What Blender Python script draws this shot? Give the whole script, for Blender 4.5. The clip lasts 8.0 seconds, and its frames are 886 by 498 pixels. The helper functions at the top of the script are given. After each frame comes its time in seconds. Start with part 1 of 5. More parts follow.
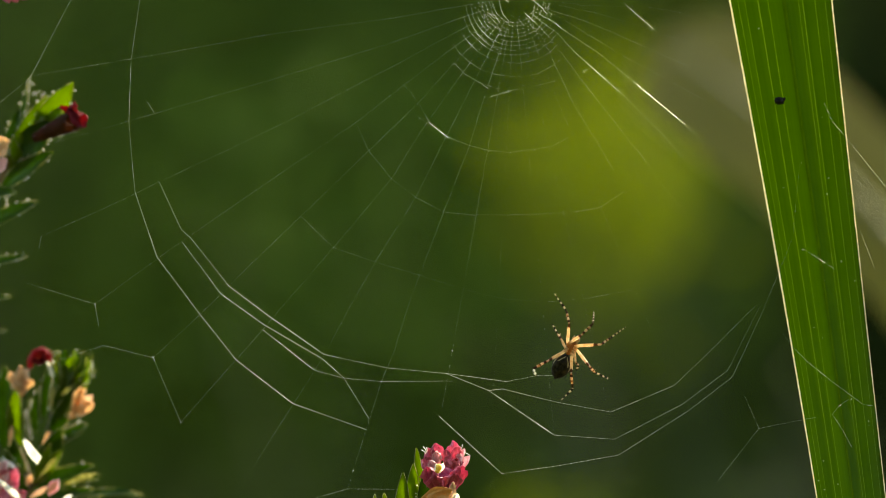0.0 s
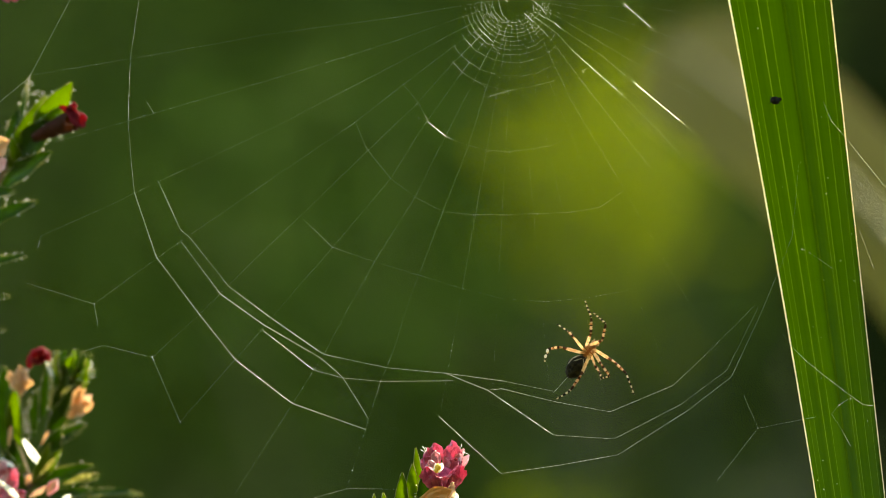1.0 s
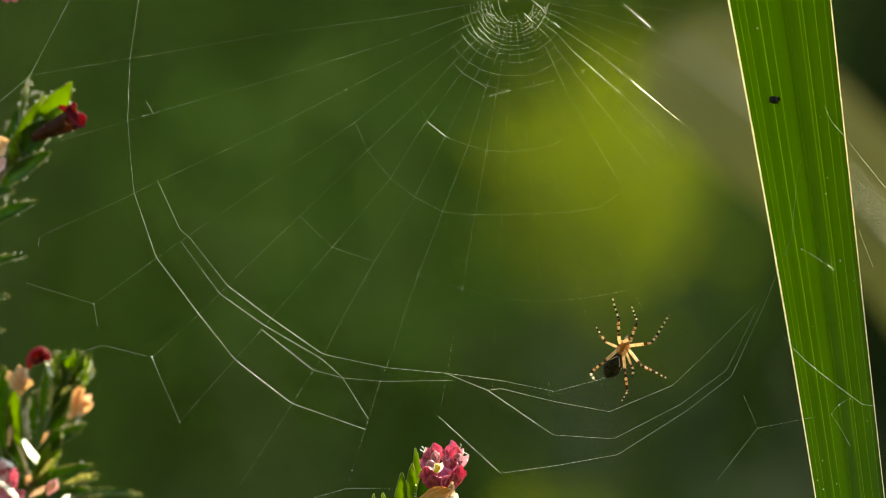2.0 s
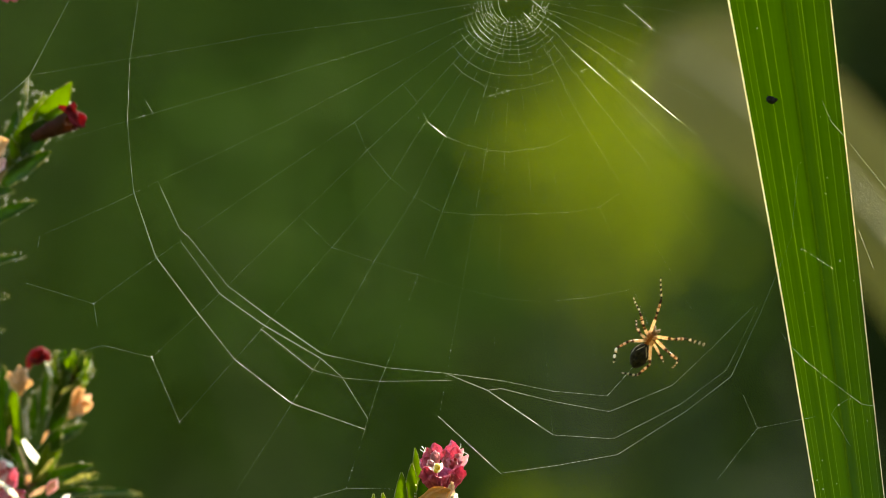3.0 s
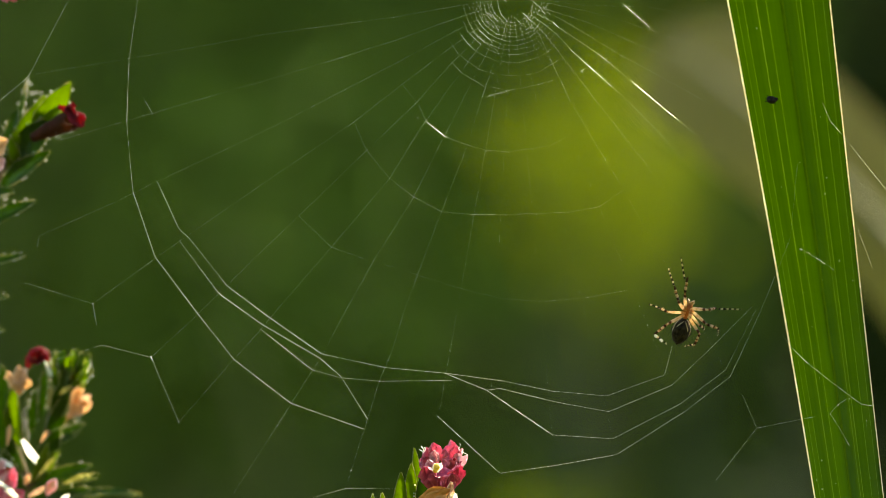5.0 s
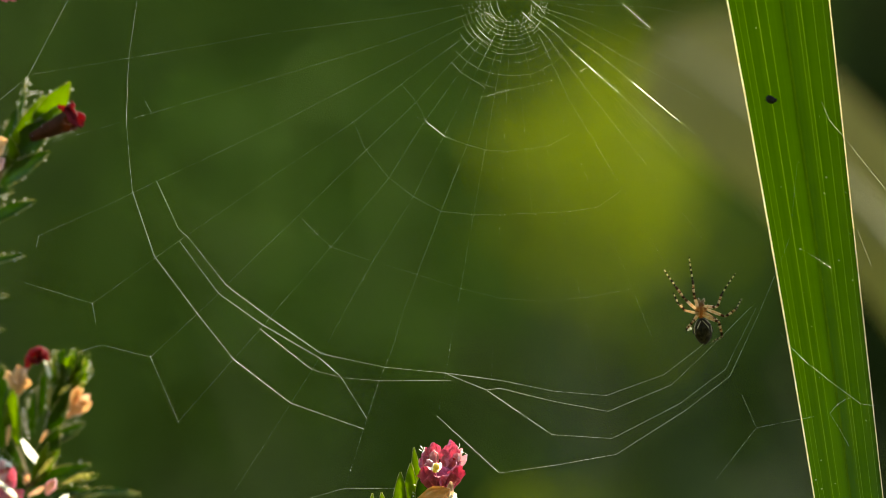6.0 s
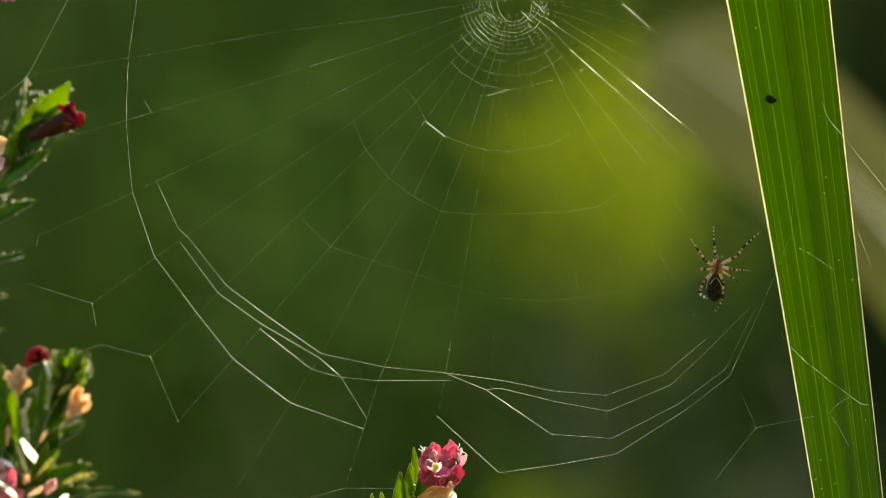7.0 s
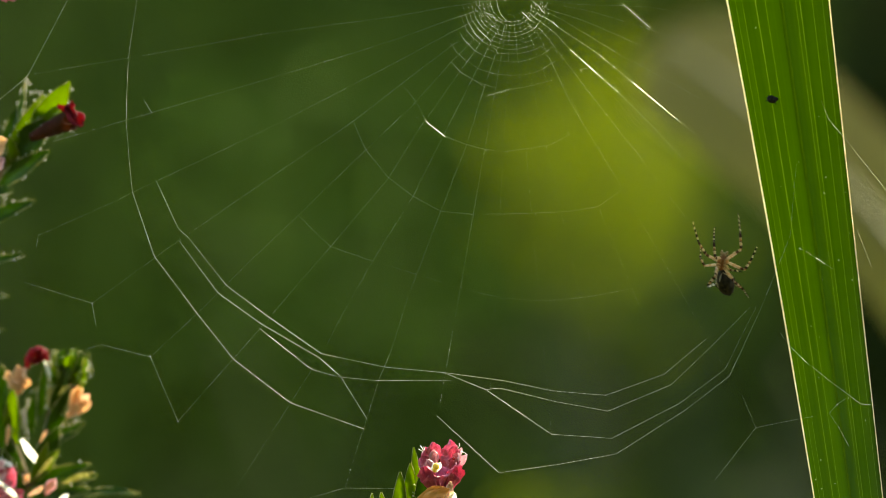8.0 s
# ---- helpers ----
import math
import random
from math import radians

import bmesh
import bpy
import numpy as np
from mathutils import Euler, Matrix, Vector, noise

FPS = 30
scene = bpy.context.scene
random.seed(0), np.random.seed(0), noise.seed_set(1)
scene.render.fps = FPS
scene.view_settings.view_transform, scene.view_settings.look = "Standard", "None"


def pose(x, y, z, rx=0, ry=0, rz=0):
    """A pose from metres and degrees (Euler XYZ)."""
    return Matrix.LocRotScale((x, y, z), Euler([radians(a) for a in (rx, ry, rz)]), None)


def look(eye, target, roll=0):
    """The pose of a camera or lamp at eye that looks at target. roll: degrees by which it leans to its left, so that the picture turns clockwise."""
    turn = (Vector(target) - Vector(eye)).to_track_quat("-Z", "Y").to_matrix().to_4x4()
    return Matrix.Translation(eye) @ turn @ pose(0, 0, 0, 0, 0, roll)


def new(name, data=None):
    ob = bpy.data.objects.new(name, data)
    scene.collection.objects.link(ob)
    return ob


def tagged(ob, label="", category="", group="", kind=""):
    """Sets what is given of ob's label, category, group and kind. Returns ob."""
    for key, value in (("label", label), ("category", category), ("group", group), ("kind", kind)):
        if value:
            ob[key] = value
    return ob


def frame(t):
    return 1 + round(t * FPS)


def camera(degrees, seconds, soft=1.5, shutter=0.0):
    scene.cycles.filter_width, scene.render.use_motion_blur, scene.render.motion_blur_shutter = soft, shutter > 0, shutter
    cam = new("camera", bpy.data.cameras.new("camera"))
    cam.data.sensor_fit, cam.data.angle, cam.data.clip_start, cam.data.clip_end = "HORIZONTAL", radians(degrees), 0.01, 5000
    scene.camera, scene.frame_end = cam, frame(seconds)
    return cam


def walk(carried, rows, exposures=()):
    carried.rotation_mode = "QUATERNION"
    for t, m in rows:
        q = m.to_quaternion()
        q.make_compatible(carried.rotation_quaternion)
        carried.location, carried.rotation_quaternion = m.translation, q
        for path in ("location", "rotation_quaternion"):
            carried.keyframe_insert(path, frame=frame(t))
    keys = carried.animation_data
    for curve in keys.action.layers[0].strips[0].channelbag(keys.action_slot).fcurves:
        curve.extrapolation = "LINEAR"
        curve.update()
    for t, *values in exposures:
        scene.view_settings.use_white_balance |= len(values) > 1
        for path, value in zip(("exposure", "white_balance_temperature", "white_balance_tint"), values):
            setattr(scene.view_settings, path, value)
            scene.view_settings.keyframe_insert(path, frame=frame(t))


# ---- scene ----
# ---- camera ----
# The web hangs in the plane y = 0. Places are given in tenths of a millimetre on that plane:
# u to the right and v downwards, with the depth behind the web in metres.
HEIGHT = 0.45      # of the middle of the view over the ground
REACH = 0.80       # from the lens to the web


def at(u, v, depth=0.0):
    s = 1e-4 * (REACH + depth) / REACH
    return Vector(((u - 784) * s, depth, HEIGHT + (441 - v) * s))


cam = camera(2 * math.degrees(math.atan(0.0784 / REACH)), 8.0, soft=0.85, shutter=0.5)
cam.data.dof.use_dof = True
cam.data.dof.focus_distance = REACH
cam.data.dof.aperture_fstop = 10.5
EYE = (0, -REACH, HEIGHT)
walk(cam, [(0.0, look(EYE, at(781.0, 440.4))),
           (1.0, look(EYE, at(782.4, 440.8))),
           (3.0, look(EYE, at(783.4, 441.0))),
           (4.5, look(EYE, at(784.2, 441.0))),
           (6.5, look(EYE, at(785.8, 441.8))),
           (8.0, look(EYE, at(786.0, 442.0)))],
     exposures=[(0.0, 1.62, 7700, 0), (0.5, 1.82, 7700, 0), (1.0, 1.90, 7700, 0), (8.0, 1.88, 7700, 0)])

# ---- light ----
SUN = Vector((0.55, 0.6, 0.66)).normalized()
world = bpy.data.worlds.new("garden_sky")
scene.world = world
world.use_nodes = True
sky = world.node_tree.nodes.new("ShaderNodeTexSky")
sky.sky_type = "NISHITA"
sky.sun_disc = False
sky.sun_elevation = math.asin(SUN.z)
sky.sun_rotation = math.atan2(SUN.x, SUN.y)
world.node_tree.nodes["Background"].inputs["Strength"].default_value = 0.15
world.node_tree.links.new(sky.outputs[0], world.node_tree.nodes["Background"].inputs["Color"])
sun_data = bpy.data.lights.new("sun", "SUN")
sun_data.energy = 5.0
sun_data.angle = radians(0.53)
sun_data.color = (1.0, 0.9, 0.72)
sun = new("sun", sun_data)
sun.matrix_world = look(SUN * 30, (0, 0, 0))


# ---- materials ----
def surface(name, a, b, scale=200.0, rough=0.5, bump=0.2, through_light=0.0, glow=None, spec=0.5, fine=6.0, metal=0.0):
    """A procedural surface: two colours mixed by noise at two scales, relief, and light that passes through."""
    m = bpy.data.materials.new(name)
    m.use_nodes = True
    nt = m.node_tree
    p = nt.nodes["Principled BSDF"]
    out = nt.nodes["Material Output"]
    co = nt.nodes.new("ShaderNodeTexCoord")
    n1 = nt.nodes.new("ShaderNodeTexNoise")
    n1.inputs["Scale"].default_value, n1.inputs["Detail"].default_value = scale, 4
    n2 = nt.nodes.new("ShaderNodeTexNoise")
    n2.inputs["Scale"].default_value, n2.inputs["Detail"].default_value = scale * fine, 3
    for n in (n1, n2):
        nt.links.new(co.outputs["Object"], n.inputs["Vector"])
    add = nt.nodes.new("ShaderNodeMath")
    add.operation = "MULTIPLY_ADD"
    add.inputs[1].default_value, add.inputs[2].default_value = 0.45, -0.22
    nt.links.new(n2.outputs["Fac"], add.inputs[0])
    tot = nt.nodes.new("ShaderNodeMath")
    nt.links.new(n1.outputs["Fac"], tot.inputs[0])
    nt.links.new(add.outputs[0], tot.inputs[1])
    ramp = nt.nodes.new("ShaderNodeValToRGB")
    ramp.color_ramp.elements[0].position, ramp.color_ramp.elements[0].color = 0.33, (*a, 1)
    ramp.color_ramp.elements[1].position, ramp.color_ramp.elements[1].color = 0.67, (*b, 1)
    nt.links.new(tot.outputs[0], ramp.inputs[0])
    nt.links.new(ramp.outputs[0], p.inputs["Base Color"])
    p.inputs["Roughness"].default_value = rough
    p.inputs["Specular IOR Level"].default_value = spec
    p.inputs["Metallic"].default_value = metal
    if bump:
        bp = nt.nodes.new("ShaderNodeBump")
        bp.inputs["Strength"].default_value = bump
        bp.inputs["Distance"].default_value = 0.3 / scale
        nt.links.new(tot.outputs[0], bp.inputs["Height"])
        nt.links.new(bp.outputs[0], p.inputs["Normal"])
    if through_light:
        tr = nt.nodes.new("ShaderNodeBsdfTranslucent")
        if glow:
            mix = nt.nodes.new("ShaderNodeMix")
            mix.data_type = "RGBA"
            mix.blend_type = "MULTIPLY"
            mix.inputs[0].default_value = 0.55
            mix.inputs[6].default_value = (*glow, 1)
            nt.links.new(ramp.outputs[0], mix.inputs[7])
            tr.inputs["Color"].default_value = (*glow, 1)
            hue = nt.nodes.new("ShaderNodeMix")
            hue.data_type = "RGBA"
            hue.inputs[6].default_value = (*[c * 0.7 for c in glow], 1)
            hue.inputs[7].default_value = (*glow, 1)
            nt.links.new(tot.outputs[0], hue.inputs[0])
            nt.links.new(hue.outputs[2], tr.inputs["Color"])
        else:
            nt.links.new(ramp.outputs[0], tr.inputs["Color"])
        ms = nt.nodes.new("ShaderNodeMixShader")
        ms.inputs[0].default_value = through_light
        nt.links.new(p.outputs[0], ms.inputs[1])
        nt.links.new(tr.outputs[0], ms.inputs[2])
        nt.links.new(ms.outputs[0], out.inputs["Surface"])
    return m


def banded(name, light, dark, bands, ground, rough=0.45):
    """A leg's skin: pale with dark rings at the given stretches of its length (metres), and light that passes through."""
    m = surface(name, ground, light, 1300, rough, 0.3, 0.72, spec=0.3)
    nt = m.node_tree
    p = nt.nodes["Principled BSDF"]
    tr = [n for n in nt.nodes if n.type == "BSDF_TRANSLUCENT"][0]
    base = p.inputs["Base Color"].links[0].from_socket
    base.node.color_ramp.elements[0].position, base.node.color_ramp.elements[1].position = 0.44, 0.56
    co = [n for n in nt.nodes if n.type == "TEX_COORD"][0]
    sep = nt.nodes.new("ShaderNodeSeparateXYZ")
    nt.links.new(co.outputs["Object"], sep.inputs[0])
    wob = nt.nodes.new("ShaderNodeTexNoise")
    wob.inputs["Scale"].default_value = 2500
    nt.links.new(co.outputs["Object"], wob.inputs["Vector"])
    shift = nt.nodes.new("ShaderNodeMath")
    shift.operation = "MULTIPLY_ADD"
    shift.inputs[1].default_value = 0.0003
    nt.links.new(wob.outputs["Fac"], shift.inputs[0])
    nt.links.new(sep.outputs["Y"], shift.inputs[2])
    scale = nt.nodes.new("ShaderNodeMath")
    scale.operation = "MULTIPLY"
    scale.inputs[1].default_value = 200.0
    nt.links.new(shift.outputs[0], scale.inputs[0])
    ramp = nt.nodes.new("ShaderNodeValToRGB")
    ramp.color_ramp.interpolation = "LINEAR"
    els = ramp.color_ramp.elements
    els[0].position, els[0].color = 0.0, (0, 0, 0, 1)
    els[1].position, els[1].color = 1.0, (0, 0, 0, 1)
    for s, e in bands:
        for q, c in ((s - 0.00004, 0), (s + 0.00004, 1), (e - 0.00004, 1), (e + 0.00004, 0)):
            el = els.new(min(max((q + 0.00015) * 200.0, 0.001), 0.999))
            el.color = (c, c, c, 1)
    nt.links.new(scale.outputs[0], ramp.inputs[0])
    mix = nt.nodes.new("ShaderNodeMix")
    mix.data_type = "RGBA"
    mix.inputs[7].default_value = (*dark, 1)
    nt.links.new(ramp.outputs[0], mix.inputs[0])
    nt.links.new(base, mix.inputs[6])
    skin = nt.nodes.new("ShaderNodeMix")
    skin.data_type = "RGBA"
    skin.blend_type = "MULTIPLY"
    skin.inputs[0].default_value = 1.0
    skin.inputs[7].default_value = (0.3, 0.27, 0.1, 1)
    nt.links.new(mix.outputs[2], skin.inputs[6])
    nt.links.new(skin.outputs[2], p.inputs["Base Color"])
    warm = nt.nodes.new("ShaderNodeMix")
    warm.data_type = "RGBA"
    warm.blend_type = "MULTIPLY"
    warm.inputs[0].default_value = 1.0
    warm.inputs[7].default_value = (1.0, 0.88, 0.76, 1)
    nt.links.new(mix.outputs[2], warm.inputs[6])
    nt.links.new(warm.outputs[2], tr.inputs["Color"])
    return m


SILK = surface("silk", (0.74, 0.75, 0.6), (0.9, 0.9, 0.76), 900, 0.25, 0.0, 0.5, spec=0.9)
SHRUB = surface("shade_foliage", (0.073, 0.11, 0.012), (0.121, 0.161, 0.018), 6, 0.85, 0.2, 0.4, (0.125, 0.185, 0.016), spec=0.1)
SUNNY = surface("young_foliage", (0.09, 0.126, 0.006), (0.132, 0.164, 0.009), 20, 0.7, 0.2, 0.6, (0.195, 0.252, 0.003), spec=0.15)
MIDGREEN = surface("mid_green_foliage", (0.05, 0.102, 0.01), (0.085, 0.15, 0.015), 20, 0.8, 0.2, 0.3, (0.045, 0.1, 0.011), spec=0.1)
# deep shade is put into this leaf colour
SHADELEAF = surface("shade_dark_foliage", (0.016, 0.026, 0.006), (0.035, 0.05, 0.011), 20, 0.8, 0.2, 0.1, spec=0.05)
GREYLEAF = surface("silvery_foliage", (0.032, 0.038, 0.022), (0.056, 0.062, 0.038), 20, 0.8, 0.2, 0.2, spec=0.1)
BARK = surface("green_bark", (0.03, 0.045, 0.01), (0.05, 0.065, 0.016), 30, 0.85, 0.6)
PALEBARK = surface("weathered_wood", (0.072, 0.068, 0.02), (0.118, 0.108, 0.032), 18, 0.8, 0.5)
DRYLEAF = surface("dry_olive_foliage", (0.105, 0.11, 0.02), (0.145, 0.145, 0.03), 20, 0.8, 0.2, 0.45, (0.19, 0.2, 0.025), spec=0.1)
DEADLEAF = surface("dead_leaf", (0.07, 0.063, 0.02), (0.1, 0.09, 0.03), 220, 0.8, 0.3, 0.62, (0.66, 0.64, 0.25), spec=0.1)
SOIL = surface("grassy_soil", (0.035, 0.05, 0.014), (0.075, 0.075, 0.03), 11, 0.95, 0.8, fine=14)
VEIN = surface("blade_vein", (0.14, 0.2, 0.02), (0.2, 0.26, 0.03), 300, 0.5, 0.1, 0.7, (0.33, 0.47, 0.06), spec=0.1)
MIDRIB = surface("blade_midrib", (0.03, 0.055, 0.002), (0.045, 0.075, 0.003), 300, 0.5, 0.1, 0.6, (0.13, 0.22, 0.003), spec=0.1)
MARGIN = surface("blade_margin", (0.75, 0.68, 0.45), (0.9, 0.84, 0.62), 400, 0.4, 0.1, 0.75)
LEAF = surface("sprig_leaf", (0.016, 0.042, 0.002), (0.045, 0.1, 0.004), 500, 0.3, 0.6, 0.4, (0.15, 0.27, 0.003), spec=0.2)
LIME = surface("lime_leaf", (0.07, 0.12, 0.006), (0.12, 0.18, 0.01), 500, 0.35, 0.4, 0.55, (0.4, 0.54, 0.02), spec=0.25)
# pale colour for rim light along leaf edges, and for some bracts
RIM = surface("rim_light_and_bract", (0.2, 0.23, 0.04), (0.72, 0.66, 0.34), 900, 0.25, 0.1, 0.6, spec=0.4)
STEM = surface("sprig_stem", (0.12, 0.09, 0.03), (0.2, 0.12, 0.06), 600, 0.5, 0.3, 0.2)
HAIR = surface("leaf_hair", (0.85, 0.83, 0.7), (0.95, 0.93, 0.84), 2000, 0.08, 0.0, 0.75, spec=1.0)
SALMON = surface("salmon_petal", (0.68, 0.42, 0.26), (0.88, 0.68, 0.48), 450, 0.5, 0.4, 0.6, (0.93, 0.7, 0.46))
APRICOT = surface("apricot_petal", (0.7, 0.34, 0.12), (0.85, 0.52, 0.24), 450, 0.5, 0.4, 0.55, (0.95, 0.6, 0.25))
PINK = surface("pink_petal", (0.6, 0.09, 0.2), (0.92, 0.48, 0.57), 600, 0.4, 0.8, 0.5, (0.88, 0.26, 0.4))
PEACH = surface("peach_petal", (0.8, 0.56, 0.44), (0.9, 0.74, 0.62), 450, 0.5, 0.4, 0.6, (0.95, 0.76, 0.6))
CRIMSON = surface("deep_pink_petal", (0.42, 0.05, 0.12), (0.72, 0.2, 0.32), 600, 0.45, 0.8, 0.45, (0.82, 0.18, 0.32))
MAGENTA = surface("magenta_flower_base", (0.3, 0.02, 0.09), (0.6, 0.1, 0.22), 420, 0.5, 0.7, 0.35, (0.6, 0.06, 0.18))
PALEPINK = surface("pale_pink_petal", (0.8, 0.45, 0.52), (0.92, 0.7, 0.72), 350, 0.4, 0.25, 0.5, (0.93, 0.62, 0.68))
MAROON = surface("maroon_calyx", (0.1, 0.01, 0.018), (0.24, 0.025, 0.035), 500, 0.6, 0.4, 0.45, (0.52, 0.03, 0.05), spec=0.15)
CREAM = surface("cream_petal", (0.88, 0.86, 0.78), (0.94, 0.93, 0.88), 500, 0.25, 0.15, 0.75, spec=0.8)
CALYX = surface("olive_calyx", (0.03, 0.014, 0.006), (0.08, 0.024, 0.014), 700, 0.7, 0.5, 0.35, (0.22, 0.09, 0.02), spec=0.08)
YELLOW = surface("yellow_anther", (0.78, 0.46, 0.02), (0.88, 0.62, 0.08), 900, 0.6, 0.3, 0.2)
CARAPACE = surface("spider_sternum", (0.06, 0.022, 0.006), (0.24, 0.12, 0.04), 1900, 0.3, 0.6, 0.4, (0.75, 0.38, 0.12))
BELLY = surface("spider_abdomen", (0.004, 0.003, 0.0015), (0.04, 0.03, 0.012), 1800, 0.6, 0.6, 0.06, (0.2, 0.13, 0.03), spec=0.08)
STRIPE = surface("abdomen_stripe", (0.25, 0.2, 0.1), (0.45, 0.38, 0.22), 2500, 0.5, 0.2, 0.3)
PALP = surface("spider_palp", (0.3, 0.2, 0.09), (0.5, 0.38, 0.2), 2000, 0.45, 0.3, 0.45)
FEMUR = banded("leg_femur", (0.98, 0.94, 0.8), (0.13, 0.06, 0.02), [(0.0033, 0.0041)], (0.84, 0.64, 0.42), 0.2)
TIBIA = banded("leg_tibia", (0.97, 0.88, 0.7), (0.06, 0.025, 0.01), [(0.0002, 0.0007), (0.0013, 0.0015), (0.0021, 0.003)], (0.55, 0.32, 0.14), 0.2)
TARSUS = banded("leg_tarsus", (0.95, 0.92, 0.74), (0.02, 0.015, 0.01), [(0.0, 0.0005), (0.0009, 0.0015), (0.0019, 0.0024), (0.0028, 0.0032), (0.0037, 0.0041)], (0.75, 0.66, 0.42), 0.2)
BUG = surface("beetle_shell", (0.006, 0.006, 0.005), (0.02, 0.016, 0.01), 2500, 0.6, 0.3, spec=0.1)


# ---- mesh tools ----
def mesh_of(name, verts, faces, material, smooth=True):
    me = bpy.data.meshes.new(name)
    me.from_pydata([tuple(v) for v in verts], [], faces)
    me.materials.append(material)
    if smooth:
        me.polygons.foreach_set("use_smooth", [True] * len(me.polygons))
        me.update()
        me.set_sharp_from_angle(angle=radians(80))
    me.update()
    return me


def part(name, data, parent=None, label="", kind=""):
    ob = new(name, data)
    ob.parent = parent
    return tagged(ob, label, "", "", kind)


def thing(name, place, label, category, group="", kind=""):
    ob = new(name)
    ob.empty_display_size = 0.01
    ob.location = place
    return tagged(ob, label, category, group, kind)


def tube_into(verts, faces, pts, radii, sides=6, squash=1.0):
    """A tapered tube through the points, closed at both ends."""
    pts = [Vector(p) for p in pts]
    start = len(verts)
    ref = Vector((0.13, 0.97, 0.21))
    for i, p in enumerate(pts):
        d = (pts[min(i + 1, len(pts) - 1)] - pts[max(i - 1, 0)]).normalized()
        a = d.cross(ref)
        if a.length < 0.2:
            a = d.cross(Vector((1, 0, 0)))
        a.normalize()
        b = d.cross(a)
        r = radii[i] if hasattr(radii, "__len__") else radii
        for k in range(sides):
            w = math.tau * k / sides
            verts.append(p + a * (r * math.cos(w)) + b * (r * squash * math.sin(w)))
    for i in range(len(pts) - 1):
        for k in range(sides):
            q, n = start + i * sides, (k + 1) % sides
            faces.append((q + k, q + n, q + sides + n, q + sides + k))
    faces.append(tuple(range(start, start + sides))[::-1])
    e = start + (len(pts) - 1) * sides
    faces.append(tuple(range(e, e + sides)))


def tube(name, pts, radii, material, sides=6, squash=1.0):
    v, f = [], []
    tube_into(v, f, pts, radii, sides, squash)
    return mesh_of(name, v, f, material)


def blob_into(verts, faces, centre, radii, rings=8, seg=12, lump=0.0, freq=3.0, turn=None):
    start = len(verts)
    c, r = Vector(centre), Vector(radii)
    for i in range(rings + 1):
        th = math.pi * i / rings
        for k in range(seg):
            ph = math.tau * k / seg
            d = Vector((math.sin(th) * math.cos(ph), math.cos(th), math.sin(th) * math.sin(ph)))
            s = 1 + lump * noise.noise(d * freq + c * 900)
            q = Vector((d.x * r.x * s, d.y * r.y * s, d.z * r.z * s))
            verts.append(c + (turn @ q if turn else q))
    for i in range(rings):
        for k in range(seg):
            a, n = start + i * seg, (k + 1) % seg
            faces.append((a + k, a + seg + k, a + seg + n, a + n))


def frame_of(base, tip, facing=(0, -1, 0)):
    """Axes with y from base to tip and z as near as may be to facing."""
    base, tip = Vector(base), Vector(tip)
    y = (tip - base).normalized()
    z = Vector(facing) - y * y.dot(Vector(facing))
    if z.length < 1e-4:
        z = Vector((1, 0, 0)) - y * y.x
    z.normalize()
    x = y.cross(z)
    m = Matrix((x, y, z)).transposed().to_4x4()
    m.translation = base
    return m


# ---- ground and distance ----
def ground():
    v, f = [], []
    rows = [0, 0.6, 1.2, 2, 3, 4, 5, 7, 10, 20, 60, 300, 1500]
    seg = 40
    v.append(Vector((0, 0, 0)))
    for r in rows[1:]:
        for k in range(seg):
            w = math.tau * k / seg
            p = Vector((r * math.cos(w), r * math.sin(w), 0))
            p.z = 0.03 * noise.noise(p * 0.9) if 0.5 < r < 30 else 0
            v.append(p)
    for k in range(seg):
        f.append((0, 1 + k, 1 + (k + 1) % seg))
    for i in range(len(rows) - 2):
        for k in range(seg):
            a, n = 1 + i * seg, (k + 1) % seg
            f.append((a + k, a + seg + k, a + seg + n, a + n))
    ob = new("ground", mesh_of("ground", v, f, SOIL))
    tagged(ob, "dark garden soil with low grass", "ground", "", "structure")


def leaf_cloud(name, centre, radii, count, size, material, seed, shell=0.35):
    """Many small pointed leaves, folded along the midrib, filling an uneven crown."""
    rng = np.random.default_rng(seed)
    verts, faces = [], []
    c = Vector(centre)
    for _ in range(count):
        d = Vector(rng.normal(size=3)).normalized()
        r = 0.5 * Vector(rng.normal(size=3)).length if shell < -1 else (rng.random() ** 0.6 * 0.8 + abs(rng.normal(0, 0.36)) if shell < 0 else shell + (1 - shell) * rng.random()) * (1 + (0.3 if shell >= 0 else 0.05) * noise.noise(d * 2.2 + c * 3))
        p = c + Vector((d.x * radii[0], d.y * radii[1], d.z * radii[2])) * r
        y = (d * 0.5 + Vector(rng.normal(size=3)) * 0.6 + Vector((0, 0, -0.2))).normalized()
        x = y.cross(Vector(rng.normal(size=3))).normalized()
        z = x.cross(y)
        s = size * (0.6 + 0.7 * rng.random())
        q = len(verts)
        verts += [p, p + y * s * 0.35 + x * s * 0.2 + z * s * 0.06, p + y * s * 0.7 + x * s * 0.16 + z * s * 0.04, p + y * s - z * s * 0.12,
                  p + y * s * 0.7 - x * s * 0.16 + z * s * 0.04, p + y * s * 0.35 - x * s * 0.2 + z * s * 0.06, p + y * s * 0.5 - z * s * 0.02]
        faces += [(q, q + 1, q + 6), (q + 1, q + 2, q + 6), (q + 2, q + 3, q + 6), (q + 3, q + 4, q + 6), (q + 4, q + 5, q + 6), (q + 5, q, q + 6)]
    return mesh_of(name, verts, faces, material, smooth=False)


